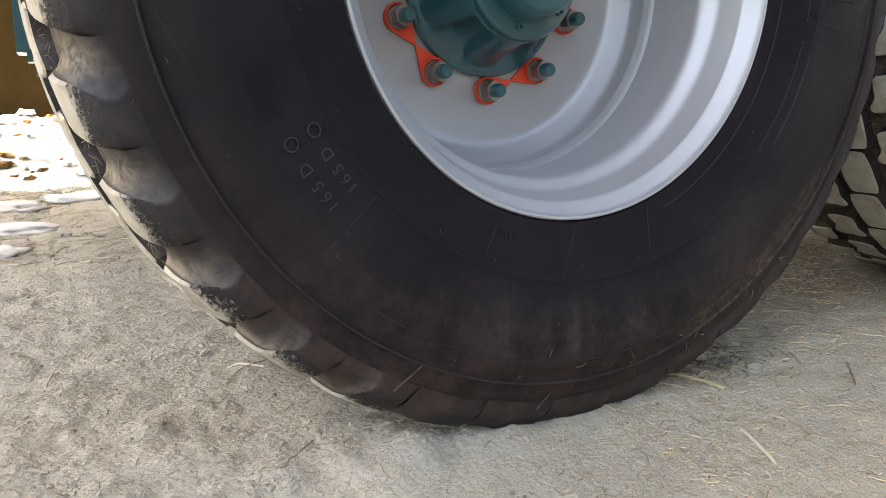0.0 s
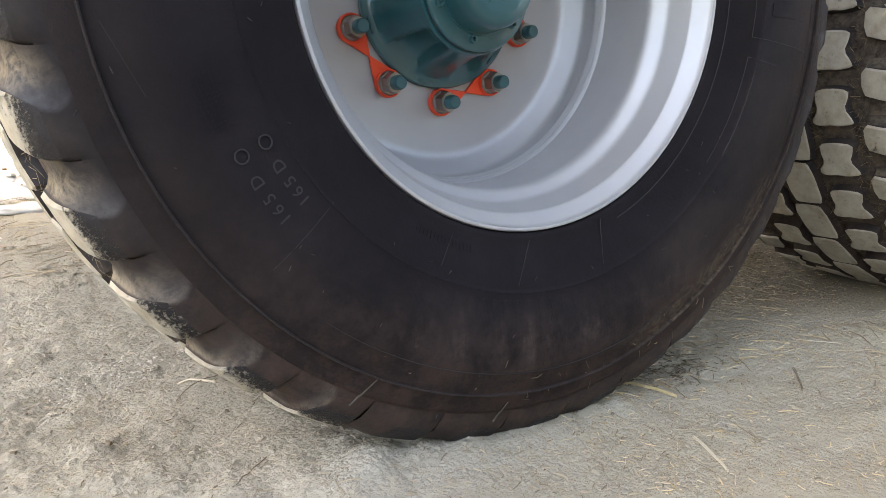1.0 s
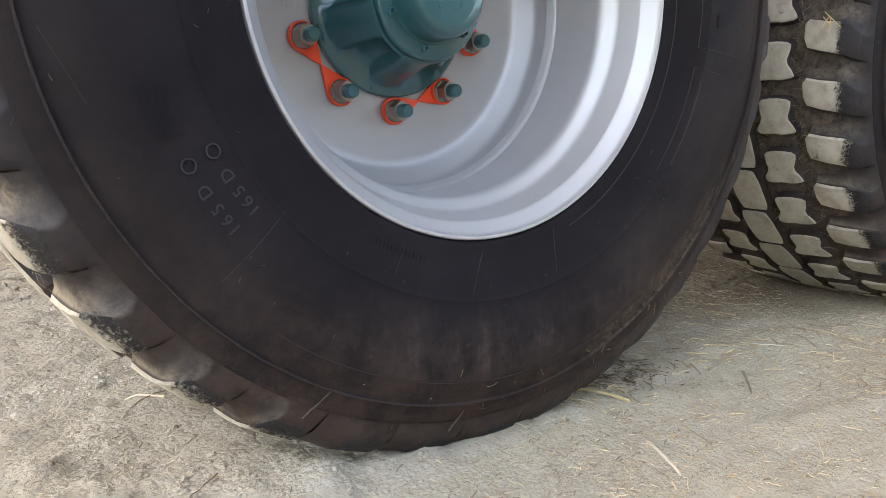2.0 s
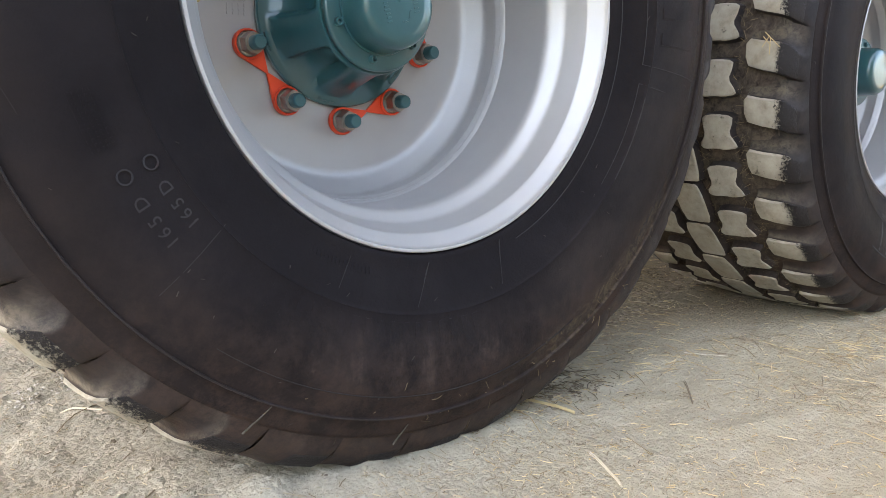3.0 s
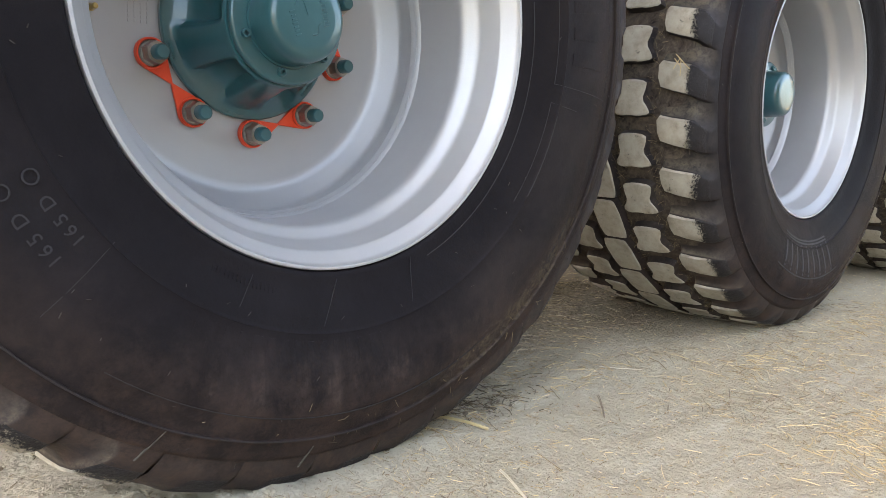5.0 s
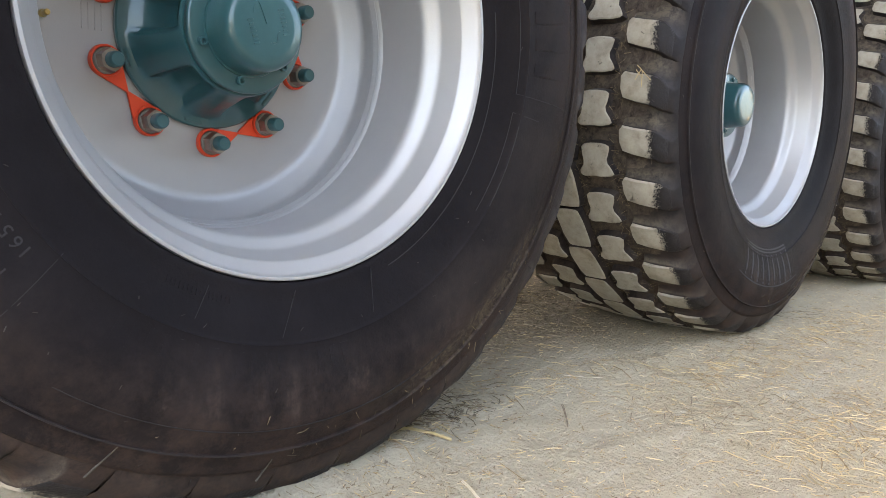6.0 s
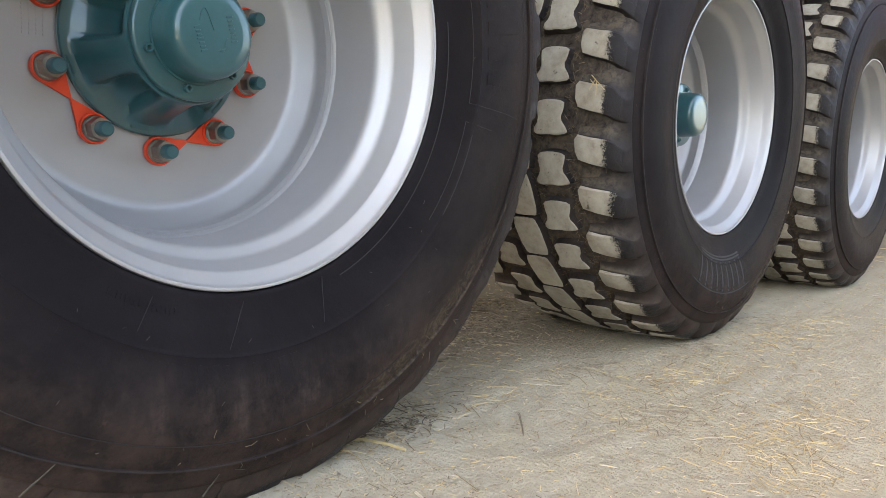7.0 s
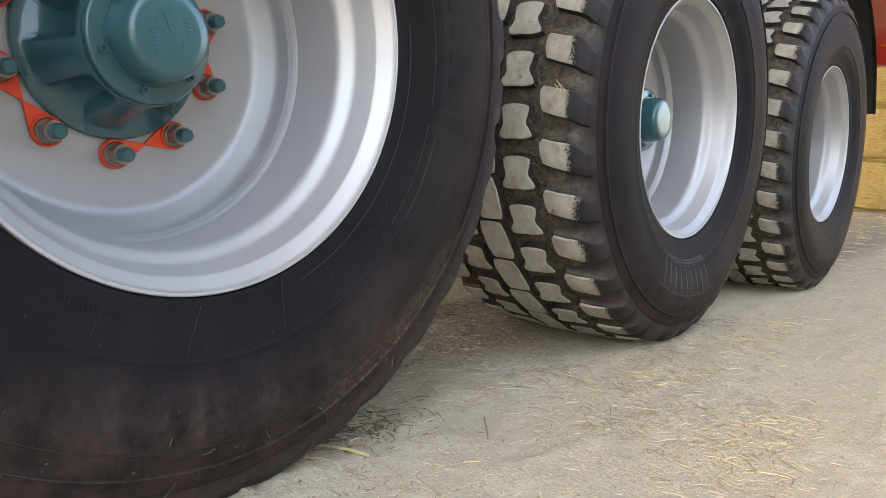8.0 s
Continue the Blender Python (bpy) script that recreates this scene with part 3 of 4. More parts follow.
def hub_body():
    prof = [(0.100, 0.2728), (0.1435, 0.2728), (0.1450, 0.2705), (0.1450, 0.2640), (0.1430, 0.2615), (0.1360, 0.2605), (0.1300, 0.2585), (0.1240, 0.2520), (0.1180, 0.2390), (0.1120, 0.2220), (0.1060, 0.2000),
            (0.1010, 0.1820), (0.0985, 0.1710), (0.0975, 0.1620), (0.0955, 0.1580), (0.0600, 0.1580), (0.0600, 0.2728)]

    def pockets(r, y, a):
        if 0.165 < y < 0.256 and r > 0.097:
            s = 0.5 - 0.5 * cos(6 * (a - radians(-128)))      # shallow between six broad ribs
            d = min(1.0, max(0.0, (0.58 - s) / 0.34))
            d = d * d * (3 - 2 * d)
            fall = min(1.0, (y - 0.165) / 0.03) * min(1.0, (0.256 - y) / 0.006)
            r -= 0.021 * d * fall - 0.002 * s * fall
        return r, y
    return revolve(prof, 288, True, pockets)


CAP_RING = [(0.058, 0.1578), (0.0915, 0.1578), (0.0930, 0.1560), (0.0930, 0.1480), (0.0915, 0.1460), (0.0885, 0.1450), (0.0700, 0.1445), (0.0690, 0.1420), (0.0600, 0.1420)]
CAP = [(0.0001, 0.0880), (0.0400, 0.0880), (0.0520, 0.0885), (0.0550, 0.0900), (0.0575, 0.0915), (0.0610, 0.0960), (0.0630, 0.1020), (0.0645, 0.1150), (0.0660, 0.1400), (0.0670, 0.1425), (0.0670, 0.1446), (0.0001, 0.1446)]


def hexagon(r, y0, y1, hole=0.0, cham=0.003):
    vs, fs = [], []
    ring = []
    for (rr, y) in ((r, y1), (r, y0 + cham * 0.6), (r - cham, y0), (0.55 * r, y0)):
        for i in range(24):
            a = 2 * pi * i / 24
            q = rr
            if rr == r:
                q = r * cos(pi / 6) / cos((a % (pi / 3)) - pi / 6)
            elif rr == r - cham:
                q = min(r * 0.93, r * cos(pi / 6) / cos((a % (pi / 3)) - pi / 6))
            vs.append((q * cos(a), y, q * sin(a)))
    for l in range(3):
        for i in range(24):
            j = (i + 1) % 24
            fs.append((l * 24 + i, l * 24 + j, (l + 1) * 24 + j, (l + 1) * 24 + i))
    return vs, fs


def pointer():
    """A wheel-nut pointer: a collar with a flat tapering arrow, arrow along +x."""
    n, vs, fs = 28, [], []
    R, tip = 0.0232, 0.0530
    a0 = math.acos(R / tip)
    ring = [(R * cos(a), R * sin(a)) for a in [a0 + (2 * pi - 2 * a0) * i / n for i in range(n + 1)]] + [(tip, -0.0008), (tip, 0.0008)]
    k = len(ring)
    for y, g in ((0.0, 1.0), (-0.0035, 1.0), (-0.0045, 0.97)):
        vs += [(x * g, y, zz * g) for x, zz in ring]
    for l in (0, 1):
        for i in range(k):
            j = (i + 1) % k
            fs.append((l * k + i, l * k + j, (l + 1) * k + j, (l + 1) * k + i))
    fs.append([2 * k + i for i in range(k)])
    col = revolve([(0.0230, -0.0035), (0.0230, -0.0085), (0.0220, -0.0100), (0.0205, -0.0100), (0.0195, -0.0085), (0.0195, -0.0035)], 28, False)
    return join((vs, fs), col)


def stud():
    return revolve([(0.0001, -0.0050), (0.0088, -0.0050), (0.0106, -0.0032), (0.0114, 0.0000), (0.0114, 0.055), (0.0001, 0.055)], 20, False)


def cap_screw():
    return revolve([(0.0001, 0.0005), (0.0028, 0.0005), (0.0030, -0.0040), (0.0040, -0.0052), (0.0058, -0.0052), (0.0064, -0.0044), (0.0064, 0.002), (0.0085, 0.002), (0.0085, 0.0035)], 16, False)


def lettering(txt, size, depth):
    cu = bpy.data.curves.new("lettering", 'FONT')
    cu.body, cu.size, cu.extrude, cu.resolution_u = txt, size, depth, 3
    cu.align_x, cu.align_y = 'CENTER', 'CENTER'
    ob = bpy.data.objects.new("lettering", cu)
    scene.collection.objects.link(ob)
    me = bpy.data.meshes.new_from_object(ob.evaluated_get(bpy.context.evaluated_depsgraph_get()))
    bpy.data.objects.remove(ob)
    bpy.data.curves.remove(cu)
    return me


def arc_bar(r0, r1, a0, a1, lift=0.0007, n=None, slant=0.0):
    """A raised bar that follows the sidewall, between two radii and two angles."""
    n = n or max(1, int(abs(a1 - a0) / 3))
    m = max(1, int(abs(r1 - r0) / 0.02))
    vs, fs = [], []
    for h in (0, 1):
        for i in range(n + 1):
            for j in range(m + 1):
                r = r0 + (r1 - r0) * j / m
                a = radians(a0 + (a1 - a0) * i / n + slant * j / m)
                vs.append((r * cos(a), side_y(r) - bulge(r, a) + (0.002 if h == 0 else -lift), r * sin(a)))
    k, b = m + 1, (n + 1) * (m + 1)
    for i in range(n):
        for j in range(m):
            fs.append((b + i * k + j, b + i * k + j + 1, b + (i + 1) * k + j + 1, b + (i + 1) * k + j))
    rim = [i * k for i in range(n + 1)] + [n * k + j for j in range(1, m + 1)] + [i * k + m for i in range(n - 1, -1, -1)] + [j for j in range(m - 1, 0, -1)]
    for u, w in zip(rim, rim[1:] + rim[:1]):
        fs.append((u, w, b + w, b + u))
    return vs, fs


def bulge(r, a):
    return 0.012 * max(0.0, -sin(a)) ** 8 * max(0.0, 1 - abs(r - 0.54) / 0.12)


def nubs(seed, n):
    """Small rubber whiskers left by the mould."""
    rnd = random.Random(seed)
    bits = []
    for i in range(n):
        r = rnd.choice((0.395, 0.415, 0.45, 0.49, 0.515, 0.545, 0.562, 0.592, 0.608))
        a = radians(rnd.uniform(0, 360))
        y = side_y(r) - bulge(r, a)
        L, d = rnd.uniform(0.003, 0.0075), rnd.uniform(0, 2 * pi)
        p = Vector((r * cos(a), y, r * sin(a)))
        q = p + Vector((cos(d) * L * 0.9, -L * 0.45, sin(d) * L * 0.9))
        s = 0.0007
        vs = [(w.x + s * ux, w.y - (0.0006 if uz else 0), w.z + s * uz) for w in (p, q) for ux, uz in ((-1, 0), (1, 0), (0, 1))]
        bits.append((vs, [(0, 1, 4, 3), (1, 2, 5, 4), (2, 0, 3, 5), (3, 4, 5)]))
    return join(*bits)


trailer = thing("trailer", "red farm trailer with silver wheels and muddy black tyres", "trailer")


def build_wheel(x):
    w = part("wheel", smooth_mesh("wheel", revolve(RIM, 128), SILVER, 45), trailer, "silver painted steel wheel rim with teal hub", (x, 0, H))
    c = (0, 0, 0)
    part("tyre", carcass(), w, "black rubber tyre with muddy block tread", c)
    disc = hub = w       # parts go no deeper than this
    part("disc", smooth_mesh("disc", revolve(DISC, 128), SILVER, 60), w, "silver painted wheel disc", c)
    part("weld_seam", smooth_mesh("weld_seam", revolve(WELD, 160, True, lambda r, y, a: (r, y + 0.0004 * sin(a * 97) + 0.0003 * sin(a * 41))), SILVER, 60), disc, "", (0, 0, 0))
    part("hub", smooth_mesh("hub", hub_body(), TEAL, 35), w, "glossy teal cast wheel hub", c)
    part("cap_ring", smooth_mesh("cap_ring", revolve(CAP_RING, 72), TEAL, 40), hub)
    part("hub_cap", smooth_mesh("hub_cap", revolve(CAP, 72, False), TEAL, 40), hub, "glossy teal domed hub cap")
    pad = smooth_mesh("flange_pad", box(0.0055, 0.0050, 0.030, 0.0012, 2), TEAL, 35)
    for a in (-159.0, -102.0, -41.0, 19.0, 79.0, 139.0):
        part("flange_pad", pad, hub, "", (0.1372 * cos(radians(a)), 0.2608, 0.1372 * sin(radians(a))), a)
    screw = smooth_mesh("cap_screw", cap_screw(), TEAL_DULL, 35)
    for i in range(6):
        a = radians(-100 + 60 * i)
        part("cap_screw", screw, hub, "", (0.0765 * cos(a), 0.1425, 0.0765 * sin(a)))
    ring = bolt_ring()
    nut = smooth_mesh("nut", join(hexagon(0.0172, 0.2530, 0.2770), revolve([(0.0192, 0.2790), (0.0192, 0.2760), (0.0172, 0.2735), (0.014, 0.2735), (0.014, 0.279)], 28, False)), ZINC, 25)
    nut.transform(Matrix.Translation((0, -0.2650, 0)))
    pin = smooth_mesh("stud", stud(), TEAL_DULL, 35)
    tab = smooth_mesh("nut_pointer", pointer(), ORANGE, 30)
    for i, a in enumerate(ring):
        t = radians(a)
        p = (0.1675 * cos(t), 0.0, 0.1675 * sin(t))
        toward = a + 90 + 18 if i % 2 == 0 else a - 90 - 18       # pairs point at each other
        part("nut_pointer", tab, disc, "orange plastic wheel nut pointer", (p[0], 0.2715, p[2]), toward)
        part("wheel_nut", nut, disc, "zinc plated wheel nut", (p[0], 0.2510, p[2]), a * 1.7)
        part("stud", pin, disc, "teal painted stud end", (p[0], 0.2250, p[2]))
    valve = smooth_mesh("valve", revolve([(0.0001, -0.022), (0.003, -0.022), (0.0042, -0.020), (0.0042, -0.006), (0.0055, -0.004), (0.0055, 0.01), (0.0001, 0.01)], 14, False), BRASS, 30)
    a = radians(180.4)
    part("valve", valve, disc, "brass tyre valve", (0.2380 * cos(a), 0.2720, 0.2380 * sin(a)))
    return w


wheel = build_wheel(AXLES[0])


def raised(name, bits, tyre, mat=RUBBER, label=""):
    return part(name, mesh_of(name, *join(*bits), mat, smooth=30), tyre, label)


wheels = [wheel] + [copy_thing(wheel, pose(x, 0, H)) for x in AXLES[1:]]
LUG_PHASE = (5.45, 0.0, 0.0)      # how far each tyre is turned

# raised marks on the sidewalls
LINE = make_plain("dusty_raised_rubber", (0.0095, 0.0084, 0.0090), (0.0165, 0.0144, 0.0150), 0.8, 0, 60, 0.2)
MARK = make_plain("scuffed_grey_rubber", (0.0082, 0.0076, 0.0090), (0.0160, 0.0146, 0.0165), 0.7, 0, 40, 0.2)
WHISKER = make_plain("dusty_whiskers", (0.012, 0.010, 0.009), (0.055, 0.046, 0.036), 0.8, 0, 90, 0.1)
t1 = wheels[0]
for bar in (arc_bar(0.426, 0.531, -137.88, -137.78), arc_bar(0.350, 0.413, -111.6, -111.5, slant=-2.5), arc_bar(0.362, 0.421, -91.9, -91.8, slant=-4.5), arc_bar(0.360, 0.418, -70.6, -70.5, slant=-4.3),
            arc_bar(0.415, 0.547, -9.0, -8.88), arc_bar(0.415, 0.470, -13.4, -13.28),
            arc_bar(0.4145, 0.4153, -39.0, -13.4), arc_bar(0.4145, 0.4153, -9.0, 40.0), arc_bar(0.5465, 0.5473, -42.0, 40.0), arc_bar(0.5400, 0.5412, -128.0, -62.0),
            arc_bar(0.430, 0.4308, -16.0, -36.0, slant=0.0), arc_bar(0.372, 0.3732, -66.0, 10.0), arc_bar(0.541, 0.559, -162.0, -161.8, slant=-8.0)):
    raised("marking_line", [bar], t1, LINE)


STALK_ON_TYRE = make_plain("dusty_stalk", (0.040, 0.033, 0.026), (0.090, 0.074, 0.057), 0.8, 0, 90, 0.2)
for bar in (arc_bar(0.577, 0.621, -117.2, -117.06, slant=-1.3, lift=0.0016), arc_bar(0.588, 0.620, -96.0, -95.90, slant=-1.2, lift=0.0014)):
    raised("clinging_stalk", [bar], t1, STALK_ON_TYRE, "dry stalk pressed into the shoulder")


def on_side(r, p):
    """A pose on the sidewall, y up along the radius, z out of the rubber."""
    up = Vector((cos(p), 0, sin(p)))
    out = (Vector((0, -1, 0)) + up * (side_y(r + 0.012) - side_y(r - 0.012)) / 0.024).normalized()
    up = (up - up.dot(out) * out).normalized()
    return Matrix.Translation((r * cos(p), side_y(r), r * sin(p))) @ Matrix((up.cross(out), up, out)).transposed().to_4x4()


for r, aa in ((0.482, -151.5), (0.451, -151.5)):
    p = radians(aa)
    o = part("round_mark", mesh_of("round_mark", *revolve([(0.0074, -0.0007), (0.0080, -0.0007), (0.0086, 0.002), (0.0068, 0.002)], 30), MARK, smooth=30), t1)
    o.matrix_local = on_side(r, p) @ Matrix.Rotation(radians(90), 4, 'X')
for r in (0.482, 0.451):
    for ch, aa in zip("165D", (-141.5, -143.1, -145.0, -147.7)):
        p = radians(aa)
        me = lettering(ch, 0.021, 0.0004)
        me.materials.append(MARK)
        o = new("marking_letter", me)
        o.parent = t1
        o.matrix_local = on_side(r, p)
# a block of fine ribbing beside the marks
raised("ribbed_mark", [arc_bar(0.494 - 0.0055 * j, 0.4968 - 0.0055 * j, -155.4 - 0.62 * i, -155.75 - 0.62 * i, 0.0008, 1) for i in range(12) for j in range(5)], t1)
# large worn lettering, too faint to read
rnd = random.Random(4)
raised("faint_lettering", [arc_bar(0.440, 0.472, a, a + rnd.uniform(0.8, 1.6), 0.0004, 1) for a in np.arange(-126, -84, 2.6)], t1)
raised("block_lettering", [arc_bar(0.445, 0.522, a, a + 2.6, 0.0008, 1) for a in (-4.0, 1.5, 7.0, 12.5, 18.0, 23.5)], t1)
raised("small_lettering", [arc_bar(0.376, 0.386, a, a + 0.35, 0.0007, 1) for a in np.arange(-121, -107, 0.9)], t1)
# stamped writing on the disc and raised signs on the hub cap, as plain bars
for j in range(4):
    v, f = join(*[box(0.0022, 0.0012, 0.0045, 0.0004, 1, (0, 0, 0.0065 * i)) for i in range(9)])
    part("stamped_writing", mesh_of("stamped_writing", v, f, SILVER, smooth=30), t1, "", (-0.160 - 0.009 * j, 0.2728, -0.012))
for (x0, z0), (x1, z1), n in (((-0.0306, 0.0066), (-0.0179, -0.0287), 7), ((0.0186, 0.0273), (0.0288, -0.0109), 7)):
    dx, dz = (x1 - x0) / n, (z1 - z0) / n
    tilt = math.atan2(dz, dx)
    v, f = join(*[moved(box(hypot(dx, dz) * 0.55, 0.0020, 0.0075 if i % 3 else 0.0095, 0.0006, 1), Matrix.Translation((x0 + dx * (i + 0.5), 0, z0 + dz * (i + 0.5))) @ Matrix.Rotation(-tilt, 4, 'Y')) for i in range(n)])
    part("raised_writing", mesh_of("raised_writing", v, f, TEAL, smooth=30), t1, "", (0, 0.0880, 0))


def swoosh(pts, width, y=0.0880, lift=0.0011):
    """A raised curved stroke that tapers at both ends."""
    fine = []
    for p, q, r in zip([pts[0]] + pts, pts, pts[1:] + [pts[-1]]):
        fine += [((p[0] + q[0]) / 2, (p[1] + q[1]) / 2), (0.25 * (p[0] + r[0]) / 2 + 0.75 * q[0], 0.25 * (p[1] + r[1]) / 2 + 0.75 * q[1])]
    fine.append(pts[-1])
    vs, fs, n = [], [], len(fine)
    for i, (px, pz) in enumerate(fine):
        ax, az = fine[max(0, i - 1)]
        bx, bz = fine[min(n - 1, i + 1)]
        L = hypot(bx - ax, bz - az) or 1
        w = width * (0.25 + 0.75 * sin(pi * i / (n - 1)))
        ox, oz = -(bz - az) / L * w, (bx - ax) / L * w
        vs += [(px + ox, y + 0.001, pz + oz), (px + ox * 0.6, y - lift, pz + oz * 0.6), (px - ox * 0.6, y - lift, pz - oz * 0.6), (px - ox, y + 0.001, pz - oz)]
    for i in range(n - 1):
        fs += [(4 * i + k, 4 * i + k + 1, 4 * i + k + 5, 4 * i + k + 4) for k in range(3)]
    return vs, fs


for pts, wide in (([(-0.0252, 0.0130), (-0.0237, 0.0228), (-0.0182, 0.0325), (-0.0145, 0.0285), (-0.0105, 0.0196), (-0.0035, 0.0018)], 0.0017), ([(0.0182, -0.0053), (0.0140, -0.0110), (0.0165, -0.0168), (0.0126, -0.0231), (0.0036, -0.0238)], 0.0020)):
    part("raised_sign", mesh_of("raised_sign", *swoosh(pts, wide), TEAL, smooth=40), t1)


def maker_mark(tyre, middle, spread, r0, r1):
    """The maker's raised lettering, as plain bars between two arcs."""
    bits = [arc_bar(r0 - 0.016, r0 - 0.012, middle - spread, middle + spread, 0.0010), arc_bar(r0 - 0.008, r0 - 0.004, middle - spread, middle + spread, 0.0010)]
    a = middle - spread
    while a < middle + spread:
        bits.append(arc_bar(r0, r1, a, a + 0.9, 0.0006, 1))
        a += 4.6
    bits.append(arc_bar(r1 + 0.004, r1 + 0.007, middle - spread - 4, middle + spread + 4, 0.0008))
    raised("maker_mark", bits, tyre, MARK)


for w, ang in ((wheels[1], -97.0), (wheels[2], 72.0)):
    maker_mark(w, ang, 19.0, 0.425, 0.508)
for i, w in enumerate(wheels):
    ob = raised("vent_whisker", [nubs(20 + i, 90)], w, WHISKER)
    tagged(ob, kind="stuff")


def groove_bits(seed, n):
    """Dry grass caught between the tread blocks."""
    rnd = random.Random(seed)
    bits = []
    for i in range(n):
        a, y, r = rnd.uniform(0, 2 * pi), rnd.choice((0.108, 0.212)) + rnd.gauss(0, 0.010), 0.6545 + rnd.uniform(0, 0.008)
        L, d, w = rnd.uniform(0.005, 0.021), rnd.uniform(0, pi), rnd.uniform(0.00025, 0.00045)
        p = Vector((r * cos(a), y, r * sin(a)))
        e = (Vector((-sin(a), 0, cos(a))) * cos(d) + Vector((0, 1, 0)) * sin(d)) * L * 0.5
        o = Vector((cos(a), 0, sin(a)))
        f = o.cross(e).normalized() * w
        q = [p - e - f, p - e + f, p - e + o * w, p + e - f + o * 0.004, p + e + f + o * 0.004, p + e + o * (w + 0.004)]
        bits.append(([v[:] for v in q], [(0, 1, 4, 3), (1, 2, 5, 4), (2, 0, 3, 5), (0, 2, 1), (3, 4, 5)]))
    return join(*bits)


for i, w in enumerate(wheels):
    tagged(raised("caught_grass", [groove_bits(70 + i, 2800)], w, GRASS, "dry grass caught in the tread"), kind="stuff")
# bits of straw and grass clinging to the damp lower sidewall
def clinging(seed, n):
    rnd = random.Random(seed)
    bits = []
    for i in range(n):
        r, a = rnd.choice((0.552, 0.566, 0.585, 0.60)) + rnd.gauss(0, 0.012), radians(rnd.gauss(-62, 26))
        r = min(0.625, max(0.46, r))
        L, d, w = 0.004 + 0.016 * rnd.random() ** 2, rnd.uniform(0, pi), rnd.uniform(0.0003, 0.0006)
        y = side_y(r) - bulge(r, a) - 0.0008
        p = Vector((r * cos(a), y, r * sin(a)))
        e = Vector((cos(d), -0.12, sin(d))) * L * 0.5
        f = Vector((-sin(d), 0, cos(d))) * w
        o = Vector((0, -w * 1.4, 0))
        mid = p + f * rnd.uniform(-3, 3) - Vector((0, 0.001, 0))
        q = []
        for c in (p - e, mid, p + e):
            q += [(c - f)[:], (c + o)[:], (c + f)[:]]
        bits.append((q, [(0, 1, 4, 3), (1, 2, 5, 4), (2, 0, 3, 5), (3, 4, 7, 6), (4, 5, 8, 7), (5, 3, 6, 8), (0, 2, 1), (6, 7, 8)]))
    return join(*bits)


for w, seed, n in ((wheels[0], 91, 42), (wheels[1], 92, 30), (wheels[2], 93, 20)):
    tagged(raised("clinging_straw", [clinging(seed, n)], w, GRASS, "bits of straw clinging to the sidewall"), kind="stuff")
# a few stalks stuck on one muddy lug
rnd = random.Random(8)
for i in range(4):
    a, y = radians(180 - 1.3 + rnd.uniform(-1.0, 1.0)), 0.045 + rnd.uniform(-0.012, 0.008)
    v, f = box(0.0016, 0.0016, rnd.uniform(0.025, 0.05), 0.0004, 1)
    m = Matrix.Translation((0.668 * cos(a), y, 0.668 * sin(a))) @ Matrix.Rotation(rnd.uniform(-1.4, 1.4), 4, 'X')
    part("straw_stalk", mesh_of("straw_stalk", *moved((v, f), m), STRAW, smooth=30), wheels[1], "yellow straw stalk stuck on the tread")


# ------------------------------------------------------------ the trailer over the wheels
def bit(name, size, at, mat, label="", bevel=0.006, parent=None):
    v, f = box(*size, bevel=bevel)
    return part(name, mesh_of(name, v, f, mat, smooth=30), parent or trailer, label, at)


bit("chassis_beam", (8.2, 0.12, 0.30), (2.5, 0.92, 1.12), DARK_STEEL)
bit("chassis_beam", (8.2, 0.12, 0.30), (2.5, 1.75, 1.12), DARK_STEEL)
bit("trailer_floor", (5.2, 2.50, 0.10), (1.70, 1.30, 1.66), DARK_STEEL, "dusty dark steel body floor", 0.01)
bit("front_floor", (2.3, 2.50, 0.10), (5.45, 1.30, 1.66), RED, "red painted steel floor under the front", 0.01)
bit("body_side", (7.5, 0.05, 1.0), (2.85, 0.08, 2.20), RED, "red painted steel body side", 0.01)
for x in AXLES:
    v, f = revolve([(0.075, 0.30), (0.075, 2.35), (0.0001, 2.35), (0.0001, 0.30)], 24, False)
    part("axle_beam", mesh_of("axle_beam", v, f, TEAL_DULL, smooth=40), trailer, "teal painted axle beam", (x, 0, H))
bit("hanger", (0.09, 0.16, 0.75), (-0.664, 1.20, 0.943), TEAL_DULL, "teal painted steel hanger bracket", 0.02)
bit("hanger", (0.06, 0.16, 0.60), (-0.645, 1.20, 0.829), TEAL_DULL, "", 0.01)
# the mudguard in front of the last wheel
vs, fs, n = [], [], 26
for i in range(n + 1):
    a = radians(14 + (78 - 14) * i / n)
    for rr in (0.850, 0.846):
        for y in (-0.022, 0.0, 0.52, 0.545):
            q = rr - (0.022 if y in (-0.022, 0.545) else 0.0)
            vs.append((q * cos(a), y, q * sin(a)))
for i in range(n):
    for h in (0, 4):
        for j in range(3):
            o, p = i * 8 + h + j, (i + 1) * 8 + h + j
            fs.append((o, o + 1, p + 1, p))
guard = part("mudguard", mesh_of("mudguard", vs, fs, BLACK, smooth=40), trailer, "black curved steel mudguard", (AXLES[2], 0, H))
for aa, y in ((37.6, 0.041), (35.9, -0.005)):
    v, f = revolve([(0.0001, -0.006), (0.008, -0.006), (0.010, 0.0), (0.010, 0.01)], 12, False)
    m = Matrix.Rotation(-radians(aa), 4, 'Y') @ Matrix.Translation((0.844, y, 0)) @ Matrix.Rotation(radians(90), 4, 'Z')
    part("bolt", mesh_of("bolt", *moved((v, f), m), ZINC, smooth=30), guard)
